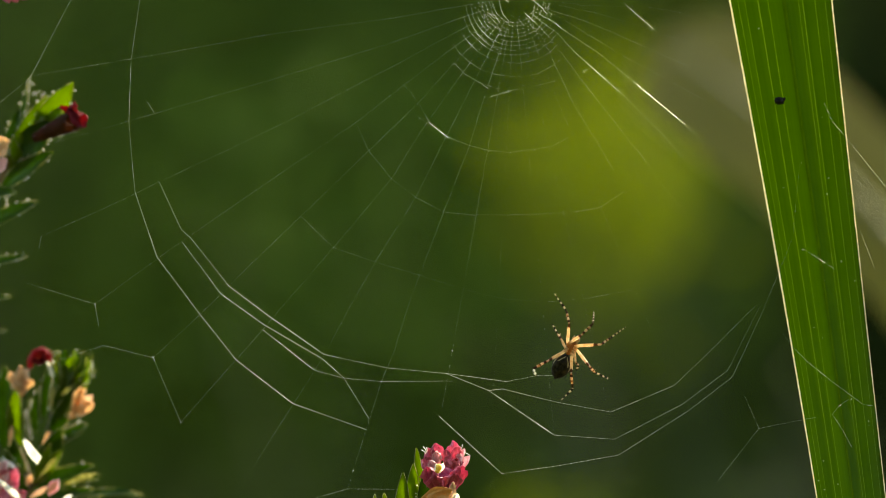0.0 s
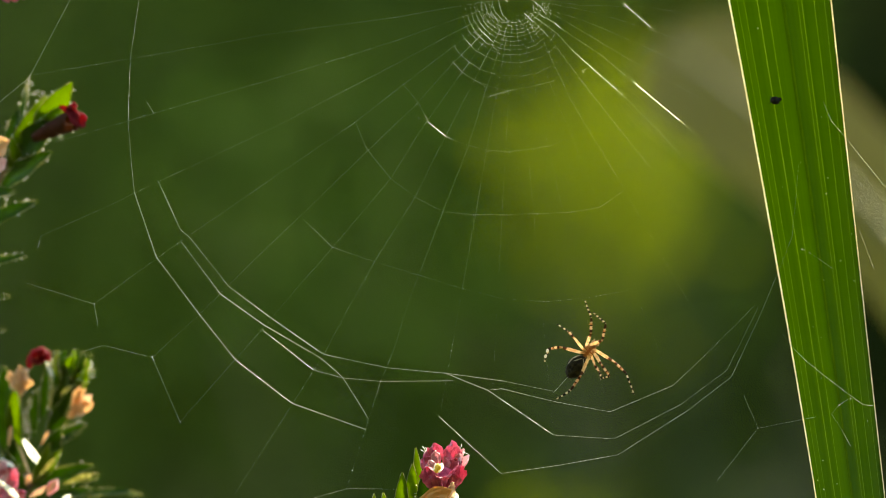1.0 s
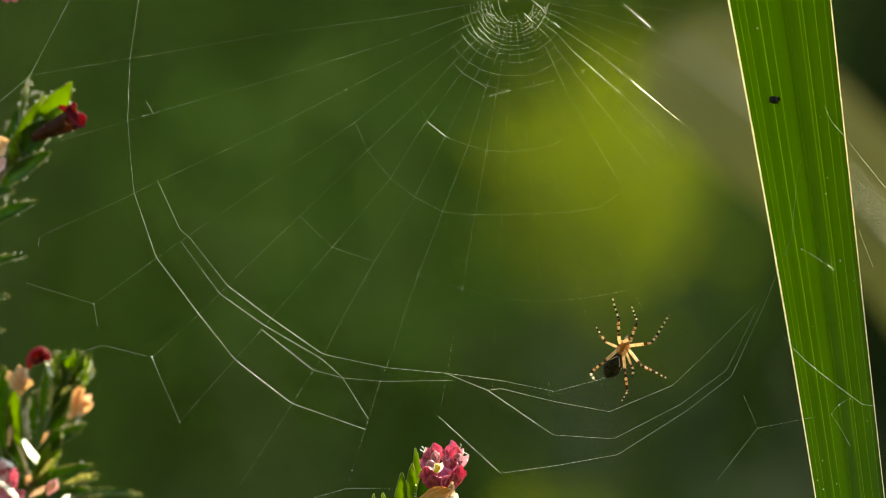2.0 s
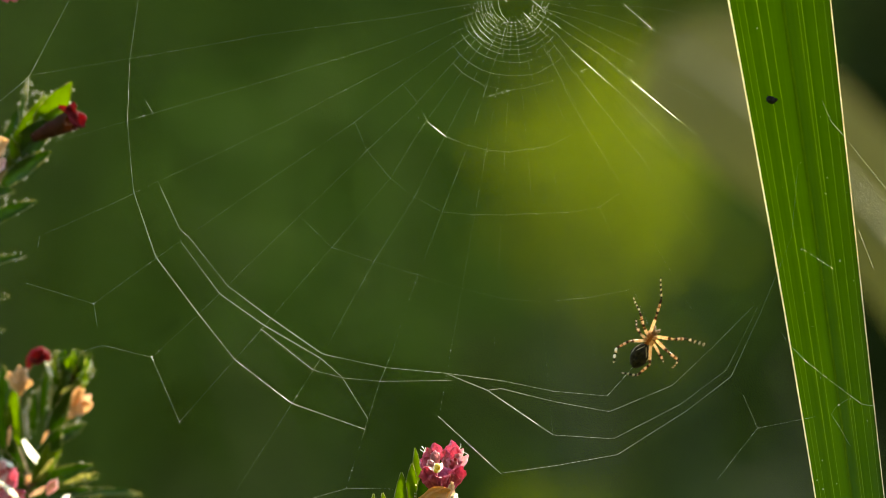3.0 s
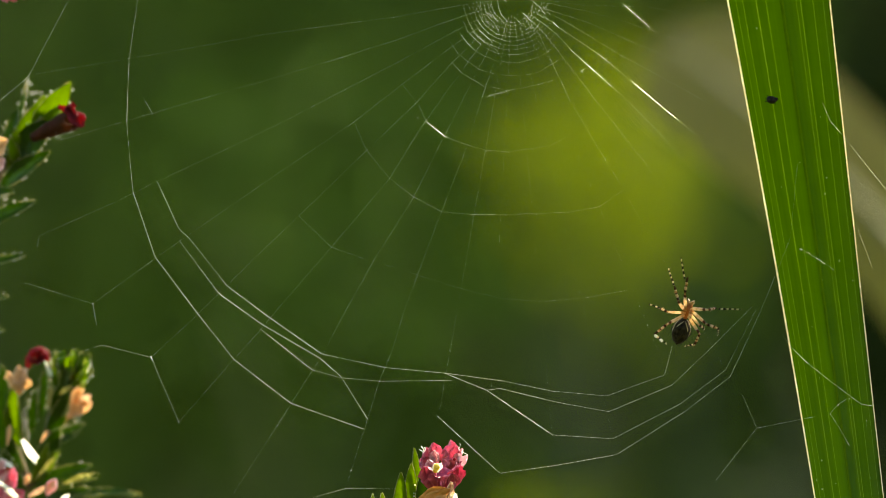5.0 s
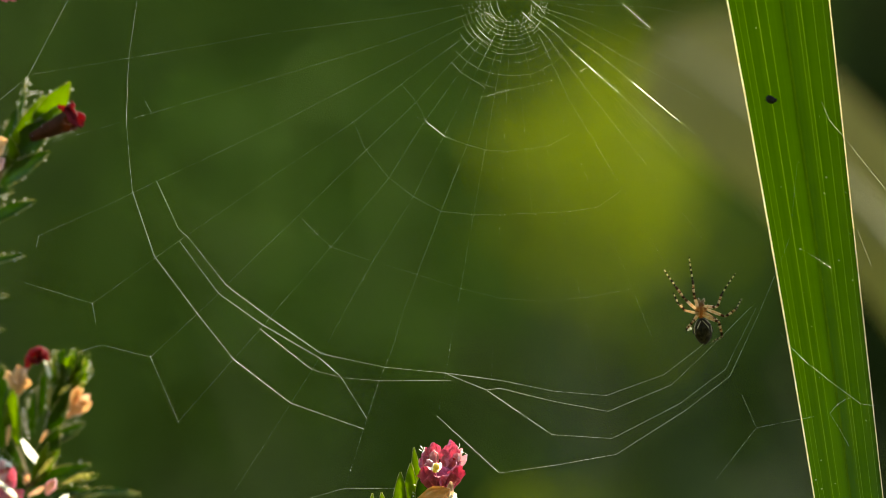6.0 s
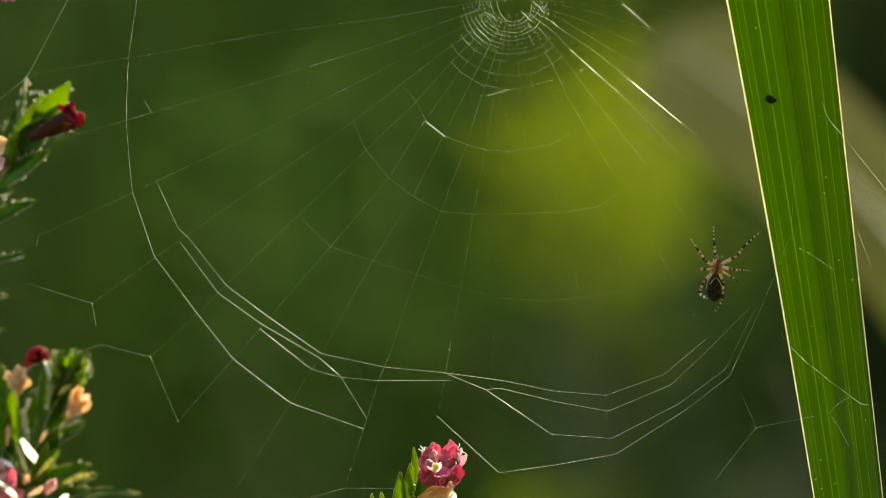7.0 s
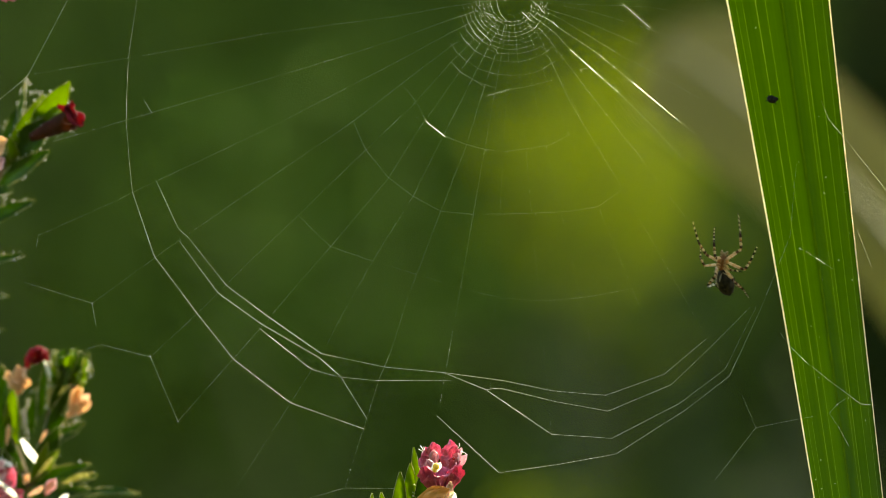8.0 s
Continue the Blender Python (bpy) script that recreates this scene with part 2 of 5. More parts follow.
def shrub(x, y, radius, height, count, size, material, seed, label, bark=BARK, trunk=0.02, low=0.0, shell=0.35):
    """A shrub: stems that fork from the ground and a crown of single leaves."""
    rng = random.Random(seed)
    top = thing("shrub", (x, y, 0), label, "shrub", "young shrubs behind the web")
    mid = low + (height - low) * 0.5
    for k in range(4):
        w = math.tau * (k + rng.random()) / 4
        e = Vector((math.cos(w) * radius * 0.55, math.sin(w) * radius * 0.55, mid + (height - mid) * 0.5 * rng.random()))
        pts = [Vector((math.cos(w) * 0.02, math.sin(w) * 0.02, -0.03)), e * 0.4 + Vector((0, 0, 0.1 * mid)), e * 0.75, e]
        part("stem", tube("stem", pts, [trunk, trunk * 0.8, trunk * 0.5, trunk * 0.2], bark, 7), top)
    part("crown", leaf_cloud("crown", (0, 0, mid), (radius, radius * 0.8, (height - low) * 0.5), count, size, material, seed, shell), top, "", "stuff")
    return top


def hedge(far, tall, lean, label, seed, toward, count):
    """A bushy hedge that closes the view; its face, toward -1 or 1 along y, leans back, its crest and back are rounded, and single leaves cover it."""
    def place(x, k):
        """k: 0 at the foot of the face, 1 at the crest, 2 at the foot of the back."""
        low = (1 - min(1.0, abs(x) / 4) ** 8) ** 0.5
        z = tall * min(k, 1.0) if k < 1 else tall * math.cos((k - 1) * math.pi / 2)
        y = far - toward * (lean * z + 0.3 * noise.noise(Vector((x * 1.1, seed, z * 1.1))) + 0.06 * noise.noise(Vector((x * 5, seed, z * 5))))
        if k > 1:
            rim = far - toward * (lean * tall + 0.3 * noise.noise(Vector((x * 1.1, seed, tall * 1.1))))
            out = 1.1 * math.sin((k - 1) * math.pi / 2)
            y = rim - toward * out * (1 + 0.25 * noise.noise(Vector((x * 1.3, k * 3, seed)))) + 0.05 * noise.noise(Vector((x * 5, seed, z * 5)))
        return Vector((x, y, z * low - 0.05))

    v, f = [], []
    nx, nk = 100, 40
    for i in range(nx + 1):
        for j in range(nk + 1):
            v.append(place(-4 + 8 * i / nx, 2 * j / nk) - Vector((0, toward * 0.04, 0.02)))
    for i in range(nx):
        for j in range(nk):
            a = i * (nk + 1) + j
            f.append((a, a + nk + 1, a + nk + 2, a + 1))
    top = thing("hedge", (0, 0, 0), label, "hedge")
    part("body", mesh_of("body", v, f, SHRUB), top)
    rng = np.random.default_rng(seed)
    lv, lf = [], []
    for n in range(count):
        front = n < count * 0.72
        x = rng.normal(0, 0.9) if front and rng.random() < 0.5 else rng.uniform(-3.97, 3.97)
        k = rng.random() if front else 1 + 0.95 * rng.random()
        p = place(x, k) + Vector((0, toward * rng.uniform(-0.02, 0.07), 0 if front else rng.uniform(-0.02, 0.05)))
        lift = 1.0 if front else max(0.1, 2 - k)
        up = Vector((rng.normal(0, 0.35), toward * ((1.0 if front else 0.6 - 1.6 * (k - 1)) + rng.normal(0, 0.3)), lift + rng.normal(0, 0.35))).normalized()
        w = rng.uniform(0, math.tau)
        y = (up.orthogonal().normalized() * math.cos(w) + up.cross(up.orthogonal().normalized()) * math.sin(w)).normalized()
        q, m = y.cross(up), 0.05 * rng.uniform(0.6, 1.4)
        b = len(lv)
        lv += [p, p + y * m * 0.35 + q * m * 0.26 + up * m * 0.06, p + y * m * 0.7 + q * m * 0.2 + up * m * 0.05, p + y * m - up * m * 0.1,
               p + y * m * 0.7 - q * m * 0.2 + up * m * 0.05, p + y * m * 0.35 - q * m * 0.26 + up * m * 0.06, p + y * m * 0.5]
        lf += [(b, b + 1, b + 6), (b + 1, b + 2, b + 6), (b + 2, b + 3, b + 6), (b + 3, b + 4, b + 6), (b + 4, b + 5, b + 6), (b + 5, b, b + 6)]
    part("leaves", mesh_of("leaves", lv, lf, SHRUB, smooth=False), top, "", "stuff")


def dead_leaf():
    """A broad dry leaf that arches up from the ground and lets some sun through."""
    line = [at(1172, 74, 0.76), at(1212, 98, 0.72), at(1272, 138, 0.66), at(1390, 230, 0.56), at(1525, 352, 0.48), at(1620, 470, 0.43), at(1700, 620, 0.39), at(1770, 820, 0.36), at(1820, 1150, 0.35)]
    foot = Vector((line[-1].x + 0.02, 0.35, 0))
    ob = thing("dead_leaf", foot, "broad dry beige-olive leaf arching from the ground", "leaf")
    line.append(foot + Vector((0, 0, -0.03)))
    mid = []
    for a, c in zip(line, line[1:]):
        mid += [a.lerp(c, i / 4) for i in range(4)]
    mid.append(line[-1])
    n, cols = len(mid), 8
    v, f = [], []
    for side in (0, 1):
        for i, p in enumerate(mid):
            along = (mid[min(i + 1, n - 1)] - mid[max(i - 1, 0)]).normalized()
            across = along.cross(Vector((0, 1, 0))).normalized()
            s = i / (n - 1)
            w = 0.0131 * (REACH + p.y) / REACH * min(1.0, 0.4 + s * 4.0) * (1 - 1.6 * max(0.0, s - 0.42)) * (1 + 0.06 * noise.noise(Vector((s * 14, 2, 0))))
            for q in range(cols + 1):
                x = 2 * q / cols - 1
                bow = 0.005 * x * x + 0.002 * noise.noise(Vector((x * 2, s * 12, 5)))
                v.append(p - foot + across * (w * x) + Vector((0, bow + 0.0006 * side, 0)))
    off = n * (cols + 1)
    for i in range(n - 1):
        for q in range(cols):
            a = i * (cols + 1) + q
            f.append((a, a + 1, a + cols + 2, a + cols + 1))
            f.append((off + a, off + a + cols + 1, off + a + cols + 2, off + a + 1))
        for a in (i * (cols + 1), i * (cols + 1) + cols):
            f.append((a, a + cols + 1, off + a + cols + 1, off + a))
    part("leaf_sheet", mesh_of("leaf_sheet", v, f, DEADLEAF), ob)
    part("midrib", tube("midrib", [p - foot + Vector((0, -0.002, 0)) for p in mid], [0.0005 + 0.002 * i / n for i in range(n)], PALEBARK, 8), ob)


def distance():
    hedge(4.3, 2.0, 0.75, "broad dark green hedge sloping back behind the web", 11, -1, 27000)
    # this one is out of view, added behind the camera to cut sky light
    hedge(-2.6, 2.6, 0.2, "tall dark green hedge added unseen behind the camera", 12, 1, 12500)
    c = at(1070, 325, 3.0)
    shrub(c.x, c.y, 0.078, c.z + 0.086, 660, 0.015, SUNNY, 41, "slender young shrub with yellow-green sunlit leaves", trunk=0.0025, low=c.z - 0.086, shell=-2)
    c = at(560, 370, 3.3)
    shrub(c.x, c.y, 0.19, c.z + 0.15, 190, 0.026, MIDGREEN, 44, "loose shrub with soft mid-green leaves", trunk=0.0025, low=c.z - 0.15, shell=-1)
    c = at(1000, 130, 3.2)
    shrub(c.x, c.y, 0.085, c.z + 0.08, 44, 0.016, SUNNY, 49, "slender young shrub with thin yellow-green leaves", trunk=0.0025, low=c.z - 0.08, shell=-2)
    c = at(1000, 985, 3.0)
    shrub(c.x, c.y, 0.07, c.z + 0.06, 70, 0.02, SUNNY, 42, "low young shrub with sunlit yellow-green tip", trunk=0.0025, low=c.z - 0.06, shell=-1)
    c = at(1410, 925, 2.8)
    shrub(c.x, c.y, 0.065, c.z + 0.07, 60, 0.04, GREYLEAF, 43, "low shrub with silvery grey-green leaves", trunk=0.0025, low=c.z - 0.08, shell=-1)
    # the next six shrubs are added; their dark leaves stand for deep shade
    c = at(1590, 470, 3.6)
    shrub(c.x, c.y, 0.09, c.z + 0.34, 1850, 0.035, SHADELEAF, 45, "upright added shrub, its leaves coloured dark for deep shade", trunk=0.006, low=c.z - 0.27, shell=-1)
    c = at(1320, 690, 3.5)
    shrub(c.x, c.y, 0.11, c.z + 0.09, 175, 0.03, SHADELEAF, 46, "low added shrub, its leaves coloured dark for deep shade", trunk=0.0025, low=c.z - 0.07, shell=-1)
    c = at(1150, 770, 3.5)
    shrub(c.x, c.y, 0.11, c.z + 0.06, 90, 0.03, SHADELEAF, 51, "low added shrub, its leaves coloured dark for deep shade", trunk=0.0025, low=c.z - 0.06, shell=-1)
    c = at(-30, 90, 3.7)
    shrub(c.x, c.y, 0.11, c.z + 0.16, 110, 0.035, SHADELEAF, 50, "upright added shrub, its leaves coloured dark for deep shade", trunk=0.0025, low=c.z - 0.16, shell=-1)
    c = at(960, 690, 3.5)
    shrub(c.x, c.y, 0.1, c.z + 0.06, 150, 0.03, SHADELEAF, 48, "low added shrub, its leaves coloured dark for deep shade", trunk=0.0025, low=c.z - 0.06, shell=-1)
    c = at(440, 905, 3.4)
    shrub(c.x, c.y, 0.13, c.z + 0.06, 110, 0.03, SHADELEAF, 52, "low added shrub, its leaves coloured dark for deep shade", trunk=0.0025, low=c.z - 0.06, shell=-1)
    c = at(1222, 105, 3.35)
    shrub(c.x, c.y, 0.045, c.z + 0.07, 70, 0.018, DRYLEAF, 47, "thin upright shrub with dry olive-tan leaves", trunk=0.0025, low=c.z - 0.1, shell=-1)
    dead_leaf()


ground()
distance()


# ---- the blade leaf ----
BLADE_DEPTH = 0.010


def blade_point(s, w):
    """s: v down the blade; w: -1 at one margin, 1 at the other."""
    k = s / 882
    left = 1287 + 155 * k + 12 * k * (1 - k)
    right = 1470 + 92 * k + 3 * k * k
    u = (left + right) / 2 + w * (right - left) / 2
    if s < -700:
        u = (left + right) / 2 + (u - (left + right) / 2) * max(0.02, (s + 1500) / 800) ** 0.7
    fold = 0.0008 * abs(w - 0.06) - 0.0001 * math.cos(w * 9)
    k = max(0.0, (s - 300) / 582)
    bow = 0.0095 * (k * k if k < 1 else 3 - 2 * math.exp(1 - k))
    return at(u, s, BLADE_DEPTH + fold - bow)


def blade_sheet(name, spans, lift, thick, material, walls=False, lo=-1500, hi=4990, step=90):
    """Strips of the blade between the given pairs of w, joined to one sheet with thickness; walls: closed along its edges. The UV map runs across and along."""
    v, f, uv = [], [], []
    n = int((hi - lo) / step)
    for w0, w1 in spans:
        cols = max(1, round((w1 - w0) / 0.06))
        start = len(v)
        for side in (0, 1):
            for i in range(n + 1):
                s = lo + (hi - lo) * i / n
                for j in range(cols + 1):
                    w = w0 + (w1 - w0) * j / cols
                    v.append(blade_point(s, w) + Vector((0, -lift + side * thick, 0)))
                    uv.append((w, s / 880))
        off = (n + 1) * (cols + 1)
        for i in range(n):
            for j in range(cols):
                a = start + i * (cols + 1) + j
                f.append((a, a + cols + 1, a + cols + 2, a + 1))
                f.append((off + a, off + a + 1, off + a + cols + 2, off + a + cols + 1))
            a, b = start + i * (cols + 1), start + i * (cols + 1) + cols
            if walls:
                f.append((a, off + a, off + a + cols + 1, a + cols + 1))
                f.append((b, b + cols + 1, off + b + cols + 1, off + b))
    me = mesh_of(name, v, f, material)
    layer = me.uv_layers.new(name="across")
    for loop in me.loops:
        layer.data[loop.index].uv = uv[loop.vertex_index]
    return me


def striated():
    """The blade's tissue: fine lengthwise streaks of lighter and darker green that let the sun through."""
    m = surface("blade_green", (0.04, 0.08, 0.002), (0.06, 0.11, 0.003), 120, 0.45, 0.12, 0.55, (0.16, 0.28, 0.002), spec=0.15)
    nt = m.node_tree
    tr = [n for n in nt.nodes if n.type == "BSDF_TRANSLUCENT"][0]
    co = [n for n in nt.nodes if n.type == "TEX_COORD"][0]
    fac = None
    for sx, sy, weight in ((5.0, 0.25, 0.55), (22.0, 0.5, 0.3), (2.0, 5.0, 0.15)):
        mp = nt.nodes.new("ShaderNodeMapping")
        mp.inputs["Scale"].default_value = (sx, sy, 1)
        no = nt.nodes.new("ShaderNodeTexNoise")
        no.inputs["Scale"].default_value, no.inputs["Detail"].default_value = 1.0, 2
        nt.links.new(co.outputs["UV"], mp.inputs[0])
        nt.links.new(mp.outputs[0], no.inputs["Vector"])
        mu = nt.nodes.new("ShaderNodeMath")
        mu.operation = "MULTIPLY_ADD"
        mu.inputs[1].default_value = weight
        nt.links.new(no.outputs["Fac"], mu.inputs[0])
        if fac:
            nt.links.new(fac, mu.inputs[2])
        else:
            mu.inputs[2].default_value = 0.0
        fac = mu.outputs[0]
    ramp = nt.nodes.new("ShaderNodeValToRGB")
    ramp.color_ramp.elements[0].position, ramp.color_ramp.elements[0].color = 0.33, (0.112, 0.2, 0.0014, 1)
    ramp.color_ramp.elements[1].position, ramp.color_ramp.elements[1].color = 0.68, (0.178, 0.284, 0.0028, 1)
    nt.links.new(fac, ramp.inputs[0])
    nt.links.new(ramp.outputs[0], tr.inputs["Color"])
    return m


BLADE = striated()


def sword_leaf():
    ob = thing("sword_leaf", (0, 0, 0), "long upright bright green sword-shaped leaf with pale margins", "leaf")
    veins = [(-0.83, 0.004), (-0.7, 0.004), (-0.44, 0.007), (-0.25, 0.004), (0.34, 0.004), (0.42, 0.006), (0.66, 0.005), (0.86, 0.004)]
    cuts = [-0.97] + [e for w, b in veins if w < 0 for e in (w - b, w + b)] + [0.02, 0.09] + [e for w, b in veins if w > 0 for e in (w - b, w + b)] + [0.98]
    part("leaf_sheet", blade_sheet("leaf_sheet", list(zip(cuts[0::2], cuts[1::2])), 0.0, 0.0001, BLADE), ob)
    for w0, w1 in ((-1.0, -0.968), (0.978, 1.0)):
        part("margin", blade_sheet("margin", [(w0, w1)], 0.0001, 0.0004, MARGIN, True), ob, "pale translucent leaf margin")
    part("midrib", blade_sheet("midrib", [(0.02, 0.09)], 0.00002, 0.00014, MIDRIB), ob, "darker sunken midrib")
    v, f = [], []
    rng = random.Random(17)
    for k in range(26):
        p = blade_point(rng.uniform(-60, 940), rng.uniform(-0.9, 0.9)) + Vector((0, -0.00012, 0))
        q = rng.uniform(0.5, 1.5) * 1e-4
        blob_into(v, f, p, (q * rng.uniform(0.6, 1.4), q * 0.6, q), 4, 6)
    part("pollen_specks", mesh_of("pollen_specks", v, f, MARGIN), ob, "", "stuff")
    for w, b in veins:
        part("vein", blade_sheet("vein", [(w - b, w + b)], 0.00001, 0.00012, VEIN), ob)


sword_leaf()


# ---- the web ----
web = thing("spider_web", (0, 0, 0), "fine silvery orb web with spiral threads half laid", "spider web")


def thread(name, points, thick, sag=0.0, depth=0.0, label="", gauge=None):
    """A silk thread through places on the web; thick: radius in hundredths of a millimetre; gauge: its factor as a function of (u, v)."""
    pts = []
    for a, b in zip(points[:-1], points[1:]):
        n = max(1, int(math.dist(a[:2], b[:2]) / 14))
        for i in range(n):
            k = i / n
            v = a[1] + (b[1] - a[1]) * k + sag * 4 * k * (1 - k)
            da, db = (a[2] if len(a) > 2 else depth), (b[2] if len(b) > 2 else depth)
            pts.append(at(a[0] + (b[0] - a[0]) * k, v, da + (db - da) * k))
    e = points[-1]
    pts.append(at(e[0], e[1], e[2] if len(e) > 2 else depth))
    radii = []
    for i, p in enumerate(pts):
        slow, quick = noise.noise(p * 60 + Vector((thick, 0, 0))), noise.noise(p * 900)
        g = gauge(784 + p.x * 1e4, 441 + (HEIGHT - p.z) * 1e4) if gauge else 1.0
        radii.append(thick * g * 0.46e-5 * max(0.35, 1 + 0.6 * slow + 0.8 * quick))
    part(name, tube(name, pts, radii, SILK, 5), web, label)


HUB = (908, -8)
DROPS = []


def radials():
    for end, mid, thick in (((779, 725), 0, 1.2), ((870, 690), 0, 0.7),
                            ((978, 772), 0, 0.6), ((1085, 776), 0, 0.6), ((1190, 682), 0, 0.5), ((1285, 655), 0, 0.5), ((1340, 545), 0, 0.5),
                            ((240, -40), 2, 1.4), ((120, -30), 2, 1.2)):
        d = Vector(end) - Vector(HUB)
        start = Vector(HUB) + d.normalized() * 34
        thread("radial_thread", [tuple(start), end], thick * 0.5, mid)
        n = int(math.dist(start, end) / 15) if thick > 1.1 else 0
        for i in range(1, n):
            k = (i + 0.3 * math.sin(i * 7.3)) / n
            DROPS.append((start.x + (end[0] - start.x) * k, start.y + (end[1] - start.y) * k + mid * 4 * k * (1 - k), 0.7))
    # the radials that show do not all run to one point, and each is drawn slightly out of line where turns are fixed to it
    for thick, pts in ((1.8, ((868, 2), (785, 15), (697, 31), (605, 43), (465, 62), (400, 74), (265, 98), (228, 104), (50, 134))), (1.8, ((869, 12), (785, 41), (700, 72), (605, 102), (460, 146), (330, 183), (270, 201), (95, 252))),
                       (1.8, ((872, 22), (790, 64), (706, 110), (611, 159), (500, 217), (400, 265), (278, 322), (200, 360), (70, 418))), (1.7, ((875, 30), (788, 92), (712, 150), (625, 218), (490, 309), (400, 371), (300, 440), (165, 538)))) + (
                       (1.8, ((879, 33), (800, 112), (736, 184), (650, 266), (530, 382), (440, 468), (385, 523), (345, 562), (268, 633))), (1.7, ((883, 36), (800, 150), (740, 235), (690, 316), (587, 438), (500, 538), (465, 580), (400, 653), (317, 747)))) + (
                       (1.5, ((889, 40), (805, 206), (775, 264), (733, 349), (662, 462), (600, 572), (575, 622), (500, 740), (415, 872))), (1.7, ((897, 42), (845, 200), (828, 257), (782, 375), (740, 486), (718, 545), (695, 620), (672, 675), (612, 865)))) + (
                       (1.3, ((955, -2), (1025, 9), (1150, 13), (1200, 22), (1232, 34))), (1.5, ((960, 4), (1050, 22), (1100, 37), (1150, 53), (1218, 77))),
                       (1.7, ((958, 14), (1030, 36), (1060, 48), (1150, 88), (1200, 110), (1232, 124))), (1.9, ((955, 14), (1000, 38), (1050, 68), (1100, 99), (1150, 125), (1242, 176))),
                       (2.8, ((945, 14), (983, 45), (1060, 96), (1119, 145), (1199, 212), (1232, 238))), (2.8, ((938, 24), (985, 60), (1011, 89), (1100, 168), (1160, 228), (1206, 278))),
                       (1.7, ((932, 26), (960, 55), (988, 90), (1007, 115), (1055, 178), (1148, 295))), (1.6, ((928, 30), (955, 62), (975, 105), (1010, 180), (1088, 310)))):
        thread("radial_thread", list(pts), thick * 0.5)
        for p, q in zip(pts[:-1], pts[1:]):
            n = max(1, int(math.dist(p, q) / 15))
            DROPS.extend((p[0] + (q[0] - p[0]) * i / n, p[1] + (q[1] - p[1]) * i / n, 0.75) for i in range(n))
    # sun glints put into the shape as extra, thicker lengths just in front
    for p, q, thick in (((1011, 89), (1060, 133), 5.4), ((1060, 133), (1100, 168), 3.8), ((1119, 145), (1199, 212), 9.5), ((980, 40), (990, 50), 12.0), ((1104, 8), (1152, 50), 6.4),
                        ((757, 217), (789, 243), 5.2), ((926, 23), (941, 38), 11.0), ((955, 12), (965, 25), 10.0), ((886, -4), (897, 3), 12.0), ((932, -6), (958, 14), 4.5)):
        thread("shaped_glint", [p, q], thick, 0, -0.0002)


